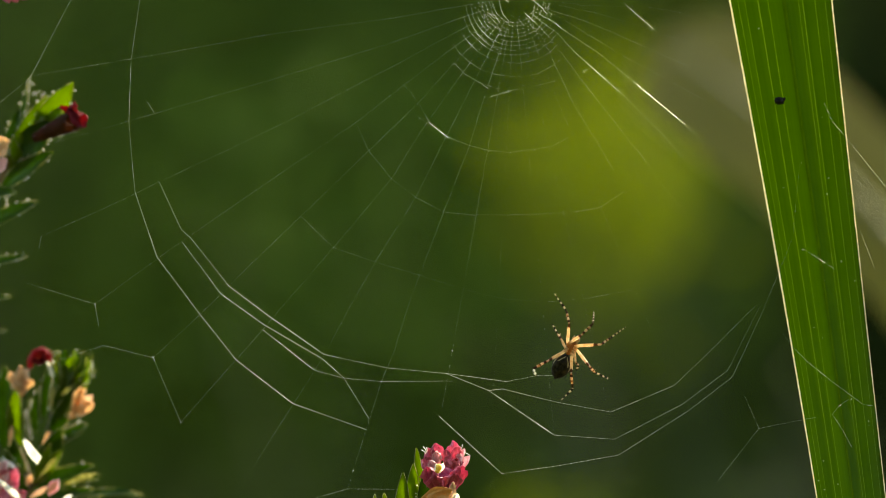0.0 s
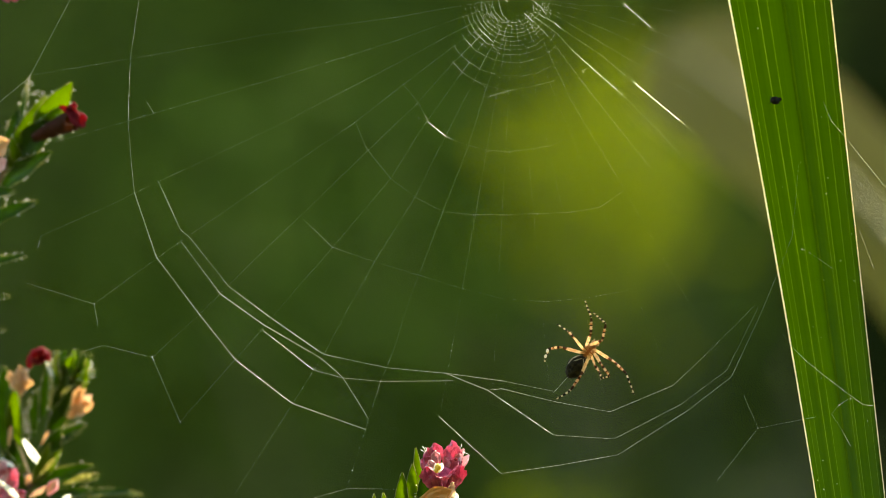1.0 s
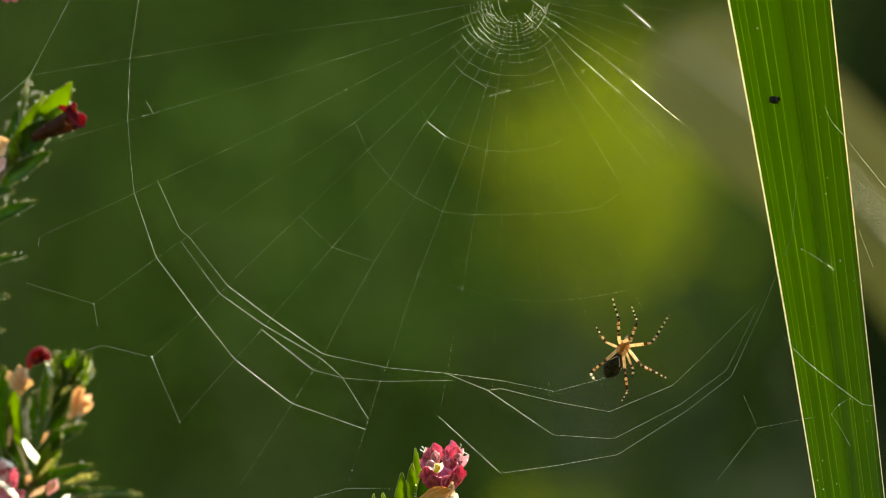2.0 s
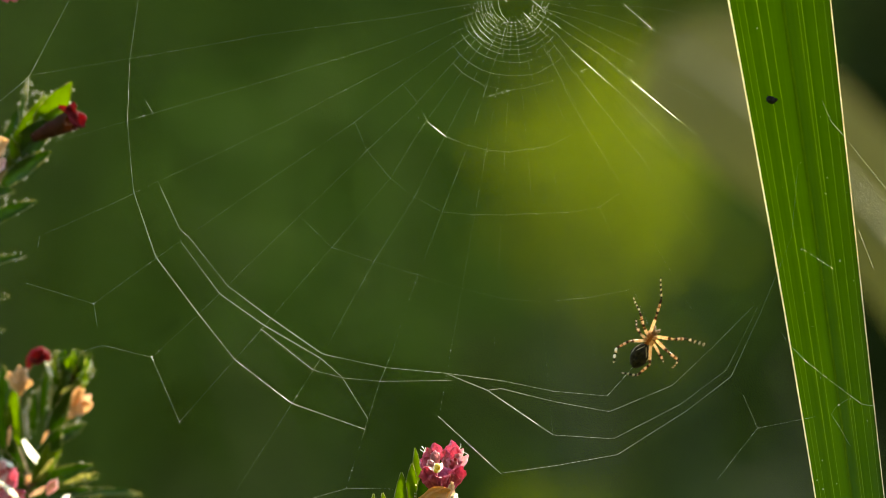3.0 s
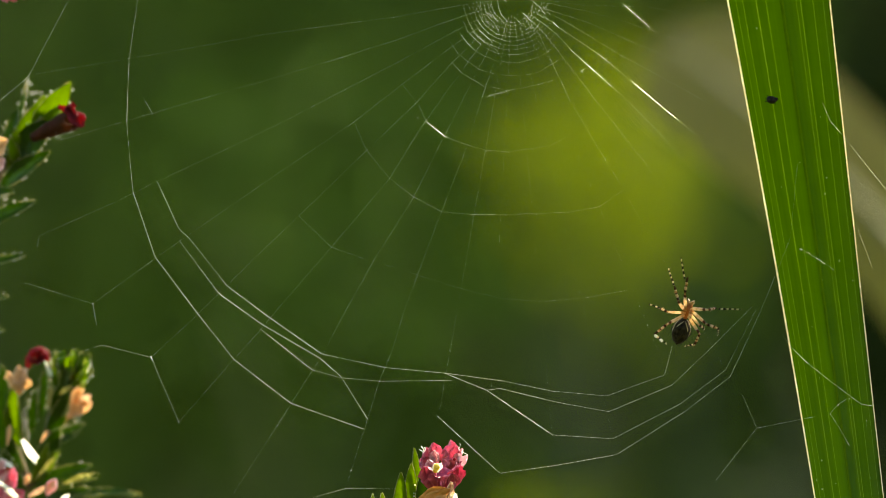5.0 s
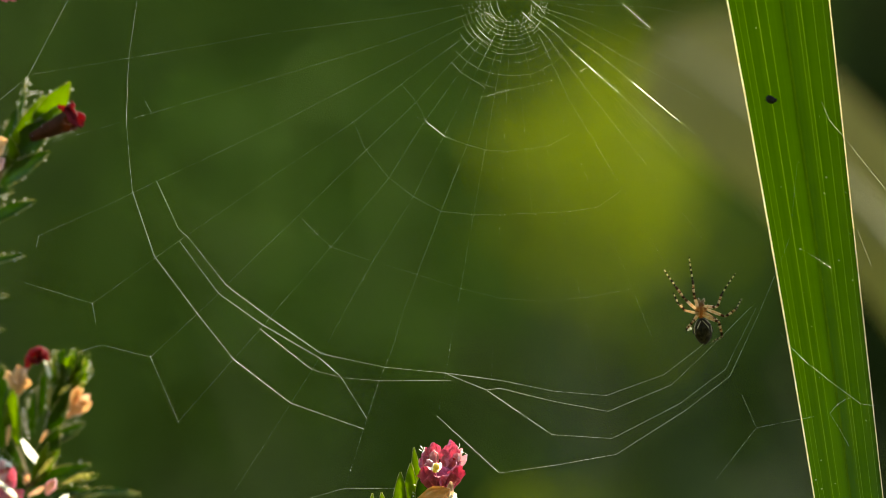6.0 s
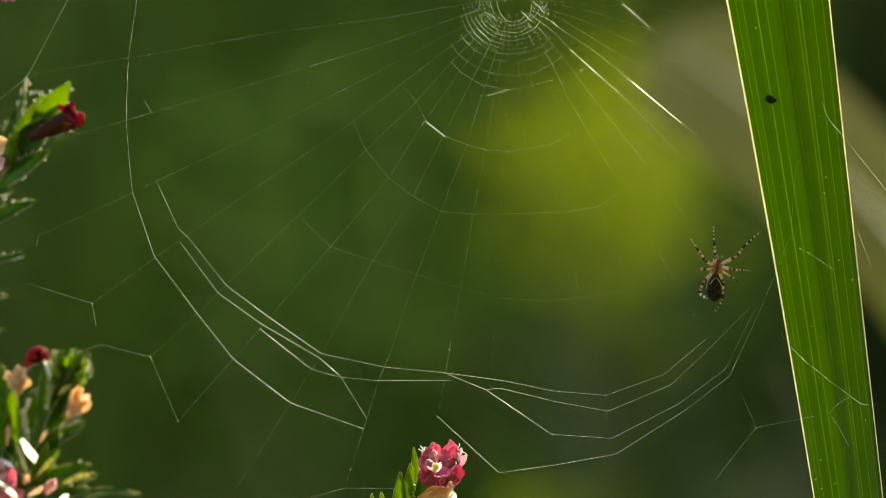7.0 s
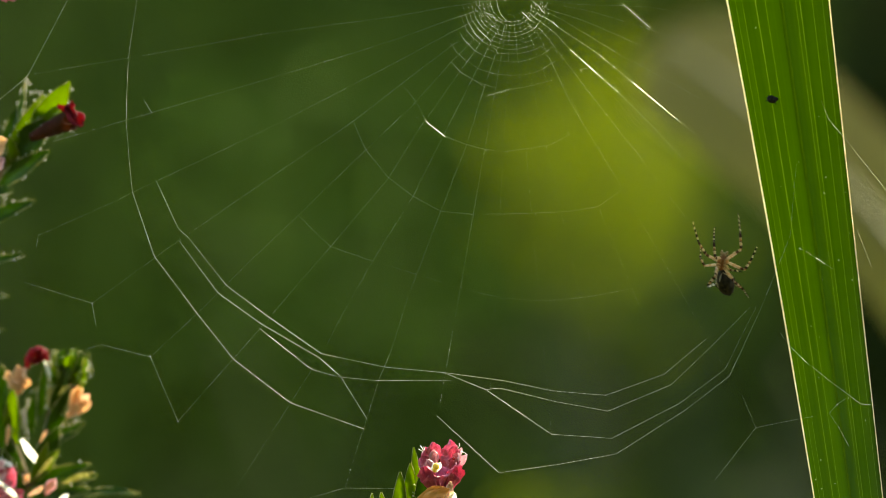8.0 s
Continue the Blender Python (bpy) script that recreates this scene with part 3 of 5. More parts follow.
def spirals():
    for thick, pts in ((1.6, ((247, -20), (229, 105))), (3.4, ((229, 112), (227, 150))), (1.4, ((227, 150), (227, 158))), (3.2, ((227, 158), (225, 215))), (1.8, ((225, 215), (231, 290))), (3.4, ((231, 290), (236, 340))), (5.2, ((236, 340), (275, 455), (350, 555), (415, 637), (515, 714), (645, 760))),
                       (4.2, ((279, 322), (318, 407), (334, 420), (402, 506), (470, 557), (570, 627), (683, 651), (790, 661), (893, 675))),
                       (4.4, ((320, 429), (388, 520), (465, 575), (568, 635), (605, 668), (651, 742))),
                       (3.8, ((462, 583), (553, 655))), (2.0, ((553, 655), (605, 669), (672, 675))), (3.6, ((672, 675), (800, 674)))) + (
                       (4.2, ((788, 661), (862, 691), (978, 770), (1085, 777), (1205, 715))), (2.4, ((1205, 715), (1285, 655), (1340, 545))),
                       (3.8, ((862, 691), (886, 688), (985, 712), (1078, 729), (1190, 682))), (2.4, ((1190, 682), (1250, 625), (1333, 542))),
                       (4.4, ((775, 737), (885, 838), (985, 824), (1092, 805), (1215, 727))), (2.6, ((1215, 727), (1293, 667), (1345, 555), (1372, 490))),
                       (1.2, ((1372, 490, 0.003), (1400, 420, 0.006), (1412, 290, 0.0093)))):
        thread("spiral_thread", list(pts), thick)
    for thick, pts in ((2.6, ((530, 383), (587, 438))), (1.5, ((587, 438), (660, 463), (740, 487), (820, 512), (890, 529), (965, 534), (1040, 527), (1115, 513))),
                       (2.0, ((628, 217), (648, 265), (690, 316), (733, 349), (782, 375), (835, 380), (895, 380), (1005, 376), (1060, 367), (1102, 338))),
                       (2.0, ((712, 150), (740, 183), (757, 217), (790, 243), (827, 257), (862, 266), (900, 269), (975, 258), (1012, 238)))):
        thread("guide_spiral", list(pts), thick * 0.5)

    # the closely wound middle, its turns kinked where they cross the radials
    # turns swell towards the lower left to stand for the glint there
    def wound(u, v):
        w = math.degrees(math.atan2(v - 2, u - 907))
        return 0.5 + 1.0 * math.exp(-((w - 138) / 14) ** 2) + 0.35 * math.exp(-((w - 75) / 45) ** 2)

    rng = random.Random(3)
    spokes = [4, 11, 19, 27, 36, 45, 54, 63, 72, 83, 94, 105, 116, 127, 137, 146, 155, 163, 171, 178]
    for r, a1, a0, thick in ((38, 20, 178, 1.8), (44, 8, 180, 1.4), (51, 4, 180, 1.4), (57, 4, 180, 1.4), (64, 4, 178, 1.3), (71, 15, 176, 1.2), (79, 25, 174, 1.2), (87, 33, 172, 1.1), (96, 36, 166, 1.0),
                             (110, 42, 154, 1.1), (134, 44, 146, 1.1), (157, 62, 117, 0.9)):
        pts = []
        for w in spokes[::-1]:
            if a1 <= w <= a0:
                rr = r * (1 + rng.uniform(-0.012, 0.012))
                pts.append((907 + rr * math.cos(radians(w)) * 0.98, 2 + rr * math.sin(radians(w))))
        thread("hub_spiral", pts, thick, gauge=wound)
        DROPS.extend((u, w, 1.15) for u, w in pts)
        DROPS.extend((u, w, 1.15) for u, w in pts if r < 72)
    for k in range(30):
        w = radians(rng.choice((rng.uniform(5, 60), rng.uniform(50, 175), rng.uniform(110, 175))))
        r = rng.uniform(36, 66)
        c = (907 + r * math.cos(w), 2 + r * math.sin(w))
        a = w + math.pi / 2 + rng.uniform(-0.6, 0.6)
        l = rng.uniform(2, 6)
        thread("hub_tangle", [(c[0] - l * math.cos(a), c[1] - l * math.sin(a)), (c[0] + rng.uniform(-2, 2), c[1] + rng.uniform(-2, 2)), (c[0] + l * math.cos(a), c[1] + l * math.sin(a))], 2.0 + 2.4 * rng.random())
    # extra lengths over the turns, the thick ones drawn for sun glints
    for thick, pts in ((3.0, ((801, 111), (818, 130))), (1.8, ((818, 130), (841, 143), (860, 156))), (4.6, ((820, 68), (833, 81))), (4.8, ((845, 49), (858, 62), (872, 76))), (3.4, ((837, 56), (857, 75))),
                       (1.8, ((857, 75), (882, 91))), (3.6, ((862, 23), (873, 33))), (3.4, ((880, -4), (883, 14), (888, 27), (898, 37))), (2.6, ((914, 33), (925, 46))), (2.8, ((943, 10), (941, 26))), (3.2, ((950, 21), (961, 32)))):
        thread("hub_spiral", list(pts), thick)
    # loose frayed ends of old silk
    for p, q, n in (((862, 173), (905, 159), 16), ((1027, 128), (1041, 122), 6)):
        thread("frayed_thread", [p, ((p[0] + q[0]) / 2, (p[1] + q[1]) / 2 - 2), q], 1.6)
        DROPS.extend((p[0] + (q[0] - p[0]) * i / n + rng.uniform(-1, 1), p[1] + (q[1] - p[1]) * i / n + rng.uniform(-2.5, 2.5), 1.3) for i in range(n))


def anchors():
    D = 0.002
    for thick, pts in ((3.0, ((-20, 195), (35, 150), (52, 134), (130, -15))), (2.2, ((50, 135), (48, 200, 0.02))), (1.8, ((45, 501), (165, 538))),
                       (2.2, ((165, 538), (172, 578))), (1.7, ((50, 652, 0.02), (135, 626, 0.01), (181, 611), (268, 633), (317, 747))),
                       (2.2, ((70, 418), (66, 438))), (2.8, ((258, 180), (270, 200))), (3.0, ((545, 884), (612, 865), (735, 866, 0.005)))) + (
                       (2.4, ((1268, 850), (1340, 758), (1380, 750), (1442, 738, D))), (2.6, ((1455, 180, -0.002), (1470, 215, -0.003))), (4.2, ((1470, 215, -0.003), (1492, 240, -0.003))), (4.6, ((1492, 240, -0.003), (1580, 350))),
                       (2.8, ((1519, 408, 0), (1545, 475, 0))), (1.0, ((1420, 441, -0.003), (1445, 457, -0.003))), (1.2, ((1445, 457, -0.003), (1475, 477, -0.003))), (1.6, ((1382, 590), (1404, 618, -0.002))), (3.0, ((1404, 618, -0.002), (1426, 640, -0.003)))) + (
                       (2.1, ((1426, 640, -0.003), (1470, 675, -0.003), (1525, 716, -0.001), (1550, 719, D))), (2.6, ((1470, 733, -0.003), (1486, 757, -0.003), (1504, 790))), (1.5, ((1470, 733, -0.003), (1482, 718, -0.003), (1500, 706))),
                       (2.2, ((1540, 845, D), (1556, 872, D))), (1.6, ((1315, 700), (1340, 758)))):
        thread("anchor_thread", list(pts), thick)
    v, f = [], []
    for u, w, r in ((268, 632, 2.2), (270, 637, 1.6), (165, 538, 1.8), (672, 675, 1.7), (622, 833, 1.5), (1484, 717, 1.7), (317, 747, 1.6), (1200, 212, 1.8), (797, 620, 1.2)) + tuple((u, w, 1.1) for u, w in ((465, 62), (605, 43), (697, 31), (785, 15), (460, 146), (607, 102), (612, 159), (706, 110), (712, 150), (736, 184), (740, 209), (650, 266), (690, 316), (733, 349), (782, 375), (836, 381),
                                                                                          (895, 381), (950, 380), (828, 257), (862, 268), (900, 270), (943, 265), (626, 217), (587, 438), (662, 462), (738, 486), (645, 495), (818, 511), (602, 572), (253, 205), (265, 98))):
        blob_into(v, f, at(u, w, -0.003 if u > 1400 else -0.0001), (r * 1e-4 * 0.7, r * 1e-4, r * 1e-4 * 0.7), 5, 7)
    part("silk_knots", mesh_of("silk_knots", v, f, SILK), web, "", "stuff")


def droplets():
    """Tiny knots and drops of glue where turns cross the radials, and strung along the finer threads."""
    rng = random.Random(23)
    v, f = [], []
    for u, w, big in DROPS:
        if rng.random() < 0.6:
            q = rng.uniform(0.25, 0.7) * 1e-4 * big
            blob_into(v, f, at(u, w), (q * 1.2, q, q * 1.2), 4, 6)
    part("silk_droplets", mesh_of("silk_droplets", v, f, SILK), web, "", "stuff")


radials()
spirals()
droplets()
anchors()


# ---- the flowering sprigs ----
def leaf_mesh(name, length, width, fold, curl, material, seed=0, wavy=0.0, cols=6, rows=14, thick=0.00012):
    """A lance-shaped leaf along +y, folded along the midrib and curled at the tip, with a raised midrib and thickness."""
    v, f = [], []
    rng = random.Random(seed)
    ph = rng.uniform(0, 6)
    for side in (0, 1):
        for i in range(rows + 1):
            s = i / rows
            w = width * 0.5 * (math.sin(math.pi * min(1, s * 0.93 + 0.05)) ** 0.75) * (1 - 0.25 * s)
            for j in range(cols + 1):
                q = 2 * j / cols - 1
                z = abs(q) * w * fold - curl * length * s * s + wavy * width * 0.2 * math.sin(s * 14 + ph + (q > 0) * 1.7) * abs(q)
                z += 0.05 * width * noise.noise(Vector((q * 2, s * 5, seed)))
                if j == cols // 2:
                    z += 0.00008
                v.append(Vector((q * w * (1 + 0.05 * math.sin(s * 60 + j)), s * length, z - side * thick)))
    off = (rows + 1) * (cols + 1)
    for i in range(rows):
        for j in range(cols):
            a = i * (cols + 1) + j
            f.append((a, a + 1, a + cols + 2, a + cols + 1))
            f.append((off + a, off + a + cols + 1, off + a + cols + 2, off + a + 1))
        a, b = i * (cols + 1), i * (cols + 1) + cols
        f.append((a, a + cols + 1, off + a + cols + 1, off + a))
        f.append((b, off + b, off + b + cols + 1, b + cols + 1))
    return mesh_of(name, v, f, material)


# rim light drawn as a pale tube along each edge of a leaf
def rim_light_mesh(length, width, fold, curl, seed):
    v, f = [], []
    for q in (-1, 1):
        pts = []
        for i in range(2, 15):
            s = i / 14
            w = width * 0.5 * (math.sin(math.pi * min(1, s * 0.93 + 0.05)) ** 0.75) * (1 - 0.25 * s)
            pts.append(Vector((q * w, s * length, w * fold - curl * length * s * s)))
        tube_into(v, f, pts, 0.00007, 5)
    return mesh_of("rim", v, f, RIM)


def margin_hairs(length, width, fold, curl, seed, count=7, size=0.00019):
    """Short stiff hairs with swollen tips along both margins of a leaf."""
    rng = random.Random(seed)
    v, f = [], []
    for k in range(count):
        s = 0.12 + 0.86 * (k + rng.random() * 0.6) / count
        w = width * 0.5 * (math.sin(math.pi * min(1, s * 0.93 + 0.05)) ** 0.75) * (1 - 0.25 * s)
        for q in (-1, 1):
            if rng.random() < 0.45:
                continue
            p = Vector((q * w, s * length, w * fold - curl * length * s * s))
            e = p + Vector((q * rng.uniform(0.5, 1.2), rng.uniform(0.2, 1.0), rng.uniform(-0.2, 0.8))) * size * 2
            tube_into(v, f, [p, e], [size * 0.22, size * 0.15], 4)
            r = size * rng.uniform(0.3, 1.0)
            blob_into(v, f, e, (r, r, r), 4, 6)
    return mesh_of("margin_hairs", v, f, HAIR)


def add_leaf(owner, base, tip, width, material=LEAF, facing=(0.2, -1, 0.3), fold=0.5, curl=0.12, seed=0, hairs=True, label="", rim=True):
    """base, tip: (u, v, depth); width in tenths of a millimetre."""
    b, t = at(*base), at(*tip)
    ln = (t - b).length
    ob = part("leaf", leaf_mesh("leaf", ln, width * 1e-4, fold, curl, material, seed, 0.3), owner, label)
    ob.matrix_local = Matrix.Translation(owner.location).inverted() @ frame_of(b, t, facing)
    if rim:
        part("rim", rim_light_mesh(ln, width * 1e-4, fold, curl, seed), ob, "pale tube standing for rim light on the leaf edge")
    if hairs:
        part("margin_hairs", margin_hairs(ln, width * 1e-4, fold, curl, seed), ob, "", "stuff")
    return ob


def petal_mesh(name, length, width, cup, ruffle, material, seed, cols=16, rows=14, thick=0.00012):
    """A petal along +y: cupped, crumpled, and frilled along its rim."""
    v, f = [], []
    for side in (0, 1):
        for i in range(rows + 1):
            s = i / rows
            w = width * 0.5 * min(1.0, 0.28 + 1.25 * s) * (1 if s < 0.7 else math.cos((s - 0.7) * 3.9) ** 0.6)
            for j in range(cols + 1):
                q = 2 * j / cols - 1
                n = noise.noise(Vector((q * 2.2 + seed, s * 3.0, seed * 3.1)))
                n2 = noise.noise(Vector((q * 6 + seed, s * 7.0, seed * 1.7)))
                frill = noise.noise(Vector((q * 5.5 + seed * 0.7, seed, s))) * max(s, abs(q)) ** 3
                z = cup * width * (q * q * 0.6 + s * s * 0.5) + ruffle * width * ((n * 0.7 + n2 * 0.3) * (0.2 + s) + 0.55 * frill)
                v.append(Vector((q * w * (1 + 0.12 * n), s * length * (1 + 0.06 * n2 * s + 0.05 * frill) * (1 - 0.13 * (q * s) ** 2 * s), z - side * thick)))
    off = (rows + 1) * (cols + 1)
    for i in range(rows):
        for j in range(cols):
            a = i * (cols + 1) + j
            f.append((a, a + 1, a + cols + 2, a + cols + 1))
            f.append((off + a, off + a + cols + 1, off + a + cols + 2, off + a + 1))
        a, b = i * (cols + 1), i * (cols + 1) + cols
        f.append((a, a + cols + 1, off + a + cols + 1, off + a))
        f.append((b, off + b, off + b + cols + 1, b + cols + 1))
    for j in range(cols):
        a = rows * (cols + 1) + j
        f.append((a, a + 1, off + a + 1, off + a))
    return mesh_of(name, v, f, material)


def add_petal(owner, base, tip, width, material, facing=(0, -1, 0.2), cup=0.25, ruffle=0.25, seed=1, name="petal", label=""):
    b, t = at(*base), at(*tip)
    ob = part(name, petal_mesh(name, (t - b).length, width * 1e-4, cup, ruffle, material, seed), owner, label)
    ob.matrix_local = Matrix.Translation(owner.location).inverted() @ frame_of(b, t, facing)
    return ob


def add_tube(owner, name, pts, radii, material, sides=8, label=""):
    o = owner.location
    ob = part(name, tube(name, [at(*p) - o for p in pts], [r * 1e-4 for r in radii], material, sides), owner, label)
    return ob


def trumpet(owner, base, mouth, wide, material, seed, teeth=6):
    """A tubular flower: a slightly swollen tube that opens into short lobes."""
    b, m = at(*base), at(*mouth)
    ln = (m - b).length
    v, f = [], []
    seg, rows = 18, 12
    w = wide * 1e-4 * 0.5
    for side in (0, 1):
        for i in range(rows + 1):
            s = i / rows
            r = w * (0.42 + 0.35 * math.sin(s * 2.2) + 0.4 * s ** 4) - side * 0.0001
            for k in range(seg):
                a = math.tau * k / seg
                tooth = (0.16 * ln * (0.5 + 0.5 * math.cos(teeth * a)) if i == rows else 0)
                flare = 1 + 0.12 * noise.noise(Vector((math.cos(a) * 2, s * 4, math.sin(a) * 2 + seed)))
                v.append(Vector((r * flare * math.cos(a), s * ln + tooth - ln * 0.08 * (i == rows), r * flare * math.sin(a))))
    off = (rows + 1) * seg
    for i in range(rows):
        for k in range(seg):
            a, n = i * seg, (k + 1) % seg
            f.append((a + k, a + n, a + seg + n, a + seg + k))
            f.append((off + a + k, off + a + seg + k, off + a + seg + n, off + a + n))
    for k in range(seg):
        a, n = rows * seg, (k + 1) % seg
        f.append((a + k, a + n, off + a + n, off + a + k))
    ob = part("flower_tube", mesh_of("flower_tube", v, f, material), owner)
    ob.matrix_local = Matrix.Translation(owner.location).inverted() @ frame_of(b, m)
    hv, hf = [], []
    rng = random.Random(seed)
    for k in range(22):
        a, s = rng.uniform(0, math.tau), rng.uniform(0.05, 0.95)
        r = w * (0.42 + 0.35 * math.sin(s * 2.2) + 0.4 * s ** 4)
        p = Vector((r * math.cos(a), s * ln, r * math.sin(a)))
        d = Vector((math.cos(a), 0.4, math.sin(a))) * rng.uniform(0.0003, 0.0006)
        tube_into(hv, hf, [p, p + d], [0.00003, 0.000015], 4)
    part("fuzz", mesh_of("fuzz", hv, hf, HAIR), ob, "", "stuff")
    return ob


def sprig_thing(name, foot, label):
    p = at(*foot)
    return thing(name, (p.x, p.y, 0), label, "flowering sprig", "flowering sprigs beside the web")


def upper_sprig():
    D = 0.036
    s = sprig_thing("flowering_sprig", (-70, 600, D), "leafy green sprig with maroon calyx and salmon petal")
    foot = s.location.copy()
    b = part("stem", tube("stem", [Vector((0, 0, -0.02)), at(-75, 700, D) - foot, at(-40, 400, D) - foot, at(10, 290, D) - foot, at(40, 235, D) - foot], [0.0012, 0.001, 0.0008, 0.0006, 0.0004], STEM, 8), s)
    add_leaf(s, (62, 232, D), (123, 153, D - 0.007), 54, LIME, (0.5, -1, 0.3), 0.35, 0.1, 1, True, "bright lime green young leaf")
    add_leaf(s, (72, 228, D), (104, 192, D - 0.008), 26, LIME, (0.1, -1, 0.1), 0.3, 0.1, 11, False, "bright lime green young leaf")
    add_leaf(s, (20, 300, D), (80, 172, D - 0.003), 58, LIME, (0.3, -1, 0.2), 0.4, 0.05, 12)
    add_leaf(s, (30, 290, D), (20, 248, D - 0.006), 22, LIME, (0.1, -1, 0.1), 0.3, 0.1, 13, False)
    add_leaf(s, (15, 300, D), (98, 205, D - 0.004), 62, LEAF, (-0.3, -1, 0.2), 0.45, 0.05, 2)
    add_leaf(s, (5, 330, D), (82, 268, D - 0.006), 40, LEAF, (0.1, -1, 0.5), 0.5, 0.1, 3)
    add_leaf(s, (20, 290, D), (28, 195, D), 40, LEAF, (-0.6, -1, 0.1), 0.6, 0.08, 4)
    add_leaf(s, (30, 250, D), (47, 150, D + 0.002), 15, LEAF, (-0.6, -1, 0.1), 0.5, 0.0, 5)
    add_leaf(s, (-40, 410, D), (58, 351, D - 0.004), 36, LEAF, (0.1, -0.8, 0.6), 0.5, 0.12, 6)
    add_leaf(s, (-50, 350, D), (22, 335, D - 0.002), 34, LEAF, (0.1, -0.8, 0.6), 0.5, 0.12, 7)
    add_leaf(s, (-60, 480, D), (42, 447, D - 0.002), 24, LEAF, (0.1, -0.8, 0.7), 0.5, 0.1, 8)
    add_leaf(s, (-70, 540, D), (14, 520, D - 0.002), 22, LEAF, (0.1, -0.8, 0.7), 0.5, 0.1, 9)
    add_leaf(s, (-80, 600, D), (7, 579, D - 0.002), 18, LEAF, (0.1, -0.8, 0.7), 0.5, 0.1, 10)
    c = trumpet(s, (58, 244, D - 0.004), (128, 212, D - 0.008), 40, CALYX, 3)
    c["label"] = "dark olive tubular calyx with fine hairs"
    add_petal(s, (118, 205, D - 0.007), (128, 180, D - 0.0095), 22, MAROON, (0.6, -1, 0.3), 0.3, 0.4, 14, "petal", "crimson lip petal")
    add_petal(s, (116, 190, D - 0.009), (147, 228, D - 0.01), 30, MAROON, (0.4, -1, 0.4), 0.3, 0.3, 4, "petal", "crimson lip petal")
    add_petal(s, (-30, 280, D - 0.006), (14, 245, D - 0.01), 40, SALMON, (0.2, -1, 0.2), 0.2, 0.3, 5, "petal", "salmon orange petal")
    add_petal(s, (-20, 310, D - 0.006), (10, 280, D - 0.01), 26, PALEPINK, (0.2, -1, 0.2), 0.2, 0.3, 6)
    add_petal(s, (104, 188, D - 0.008), (142, 206, D - 0.01), 22, MAROON, (-0.3, -1, -0.2), 0.3, 0.4, 15, "petal", "crimson lip petal")
    gland_hairs(s, ((44, 160, 46, 170, 3), (58, 163, 82, 163, 4), (34, 208, 38, 214, 2), (50, 268, 64, 252, 9), (76, 250, 118, 233, 5), (74, 266, 80, 272, 2), (28, 368, 42, 362, 3), (48, 352, 54, 354, 2), (12, 346, 6, 360, 3),
                    (50, 140, 54, 150, 3)), D + 0.005)


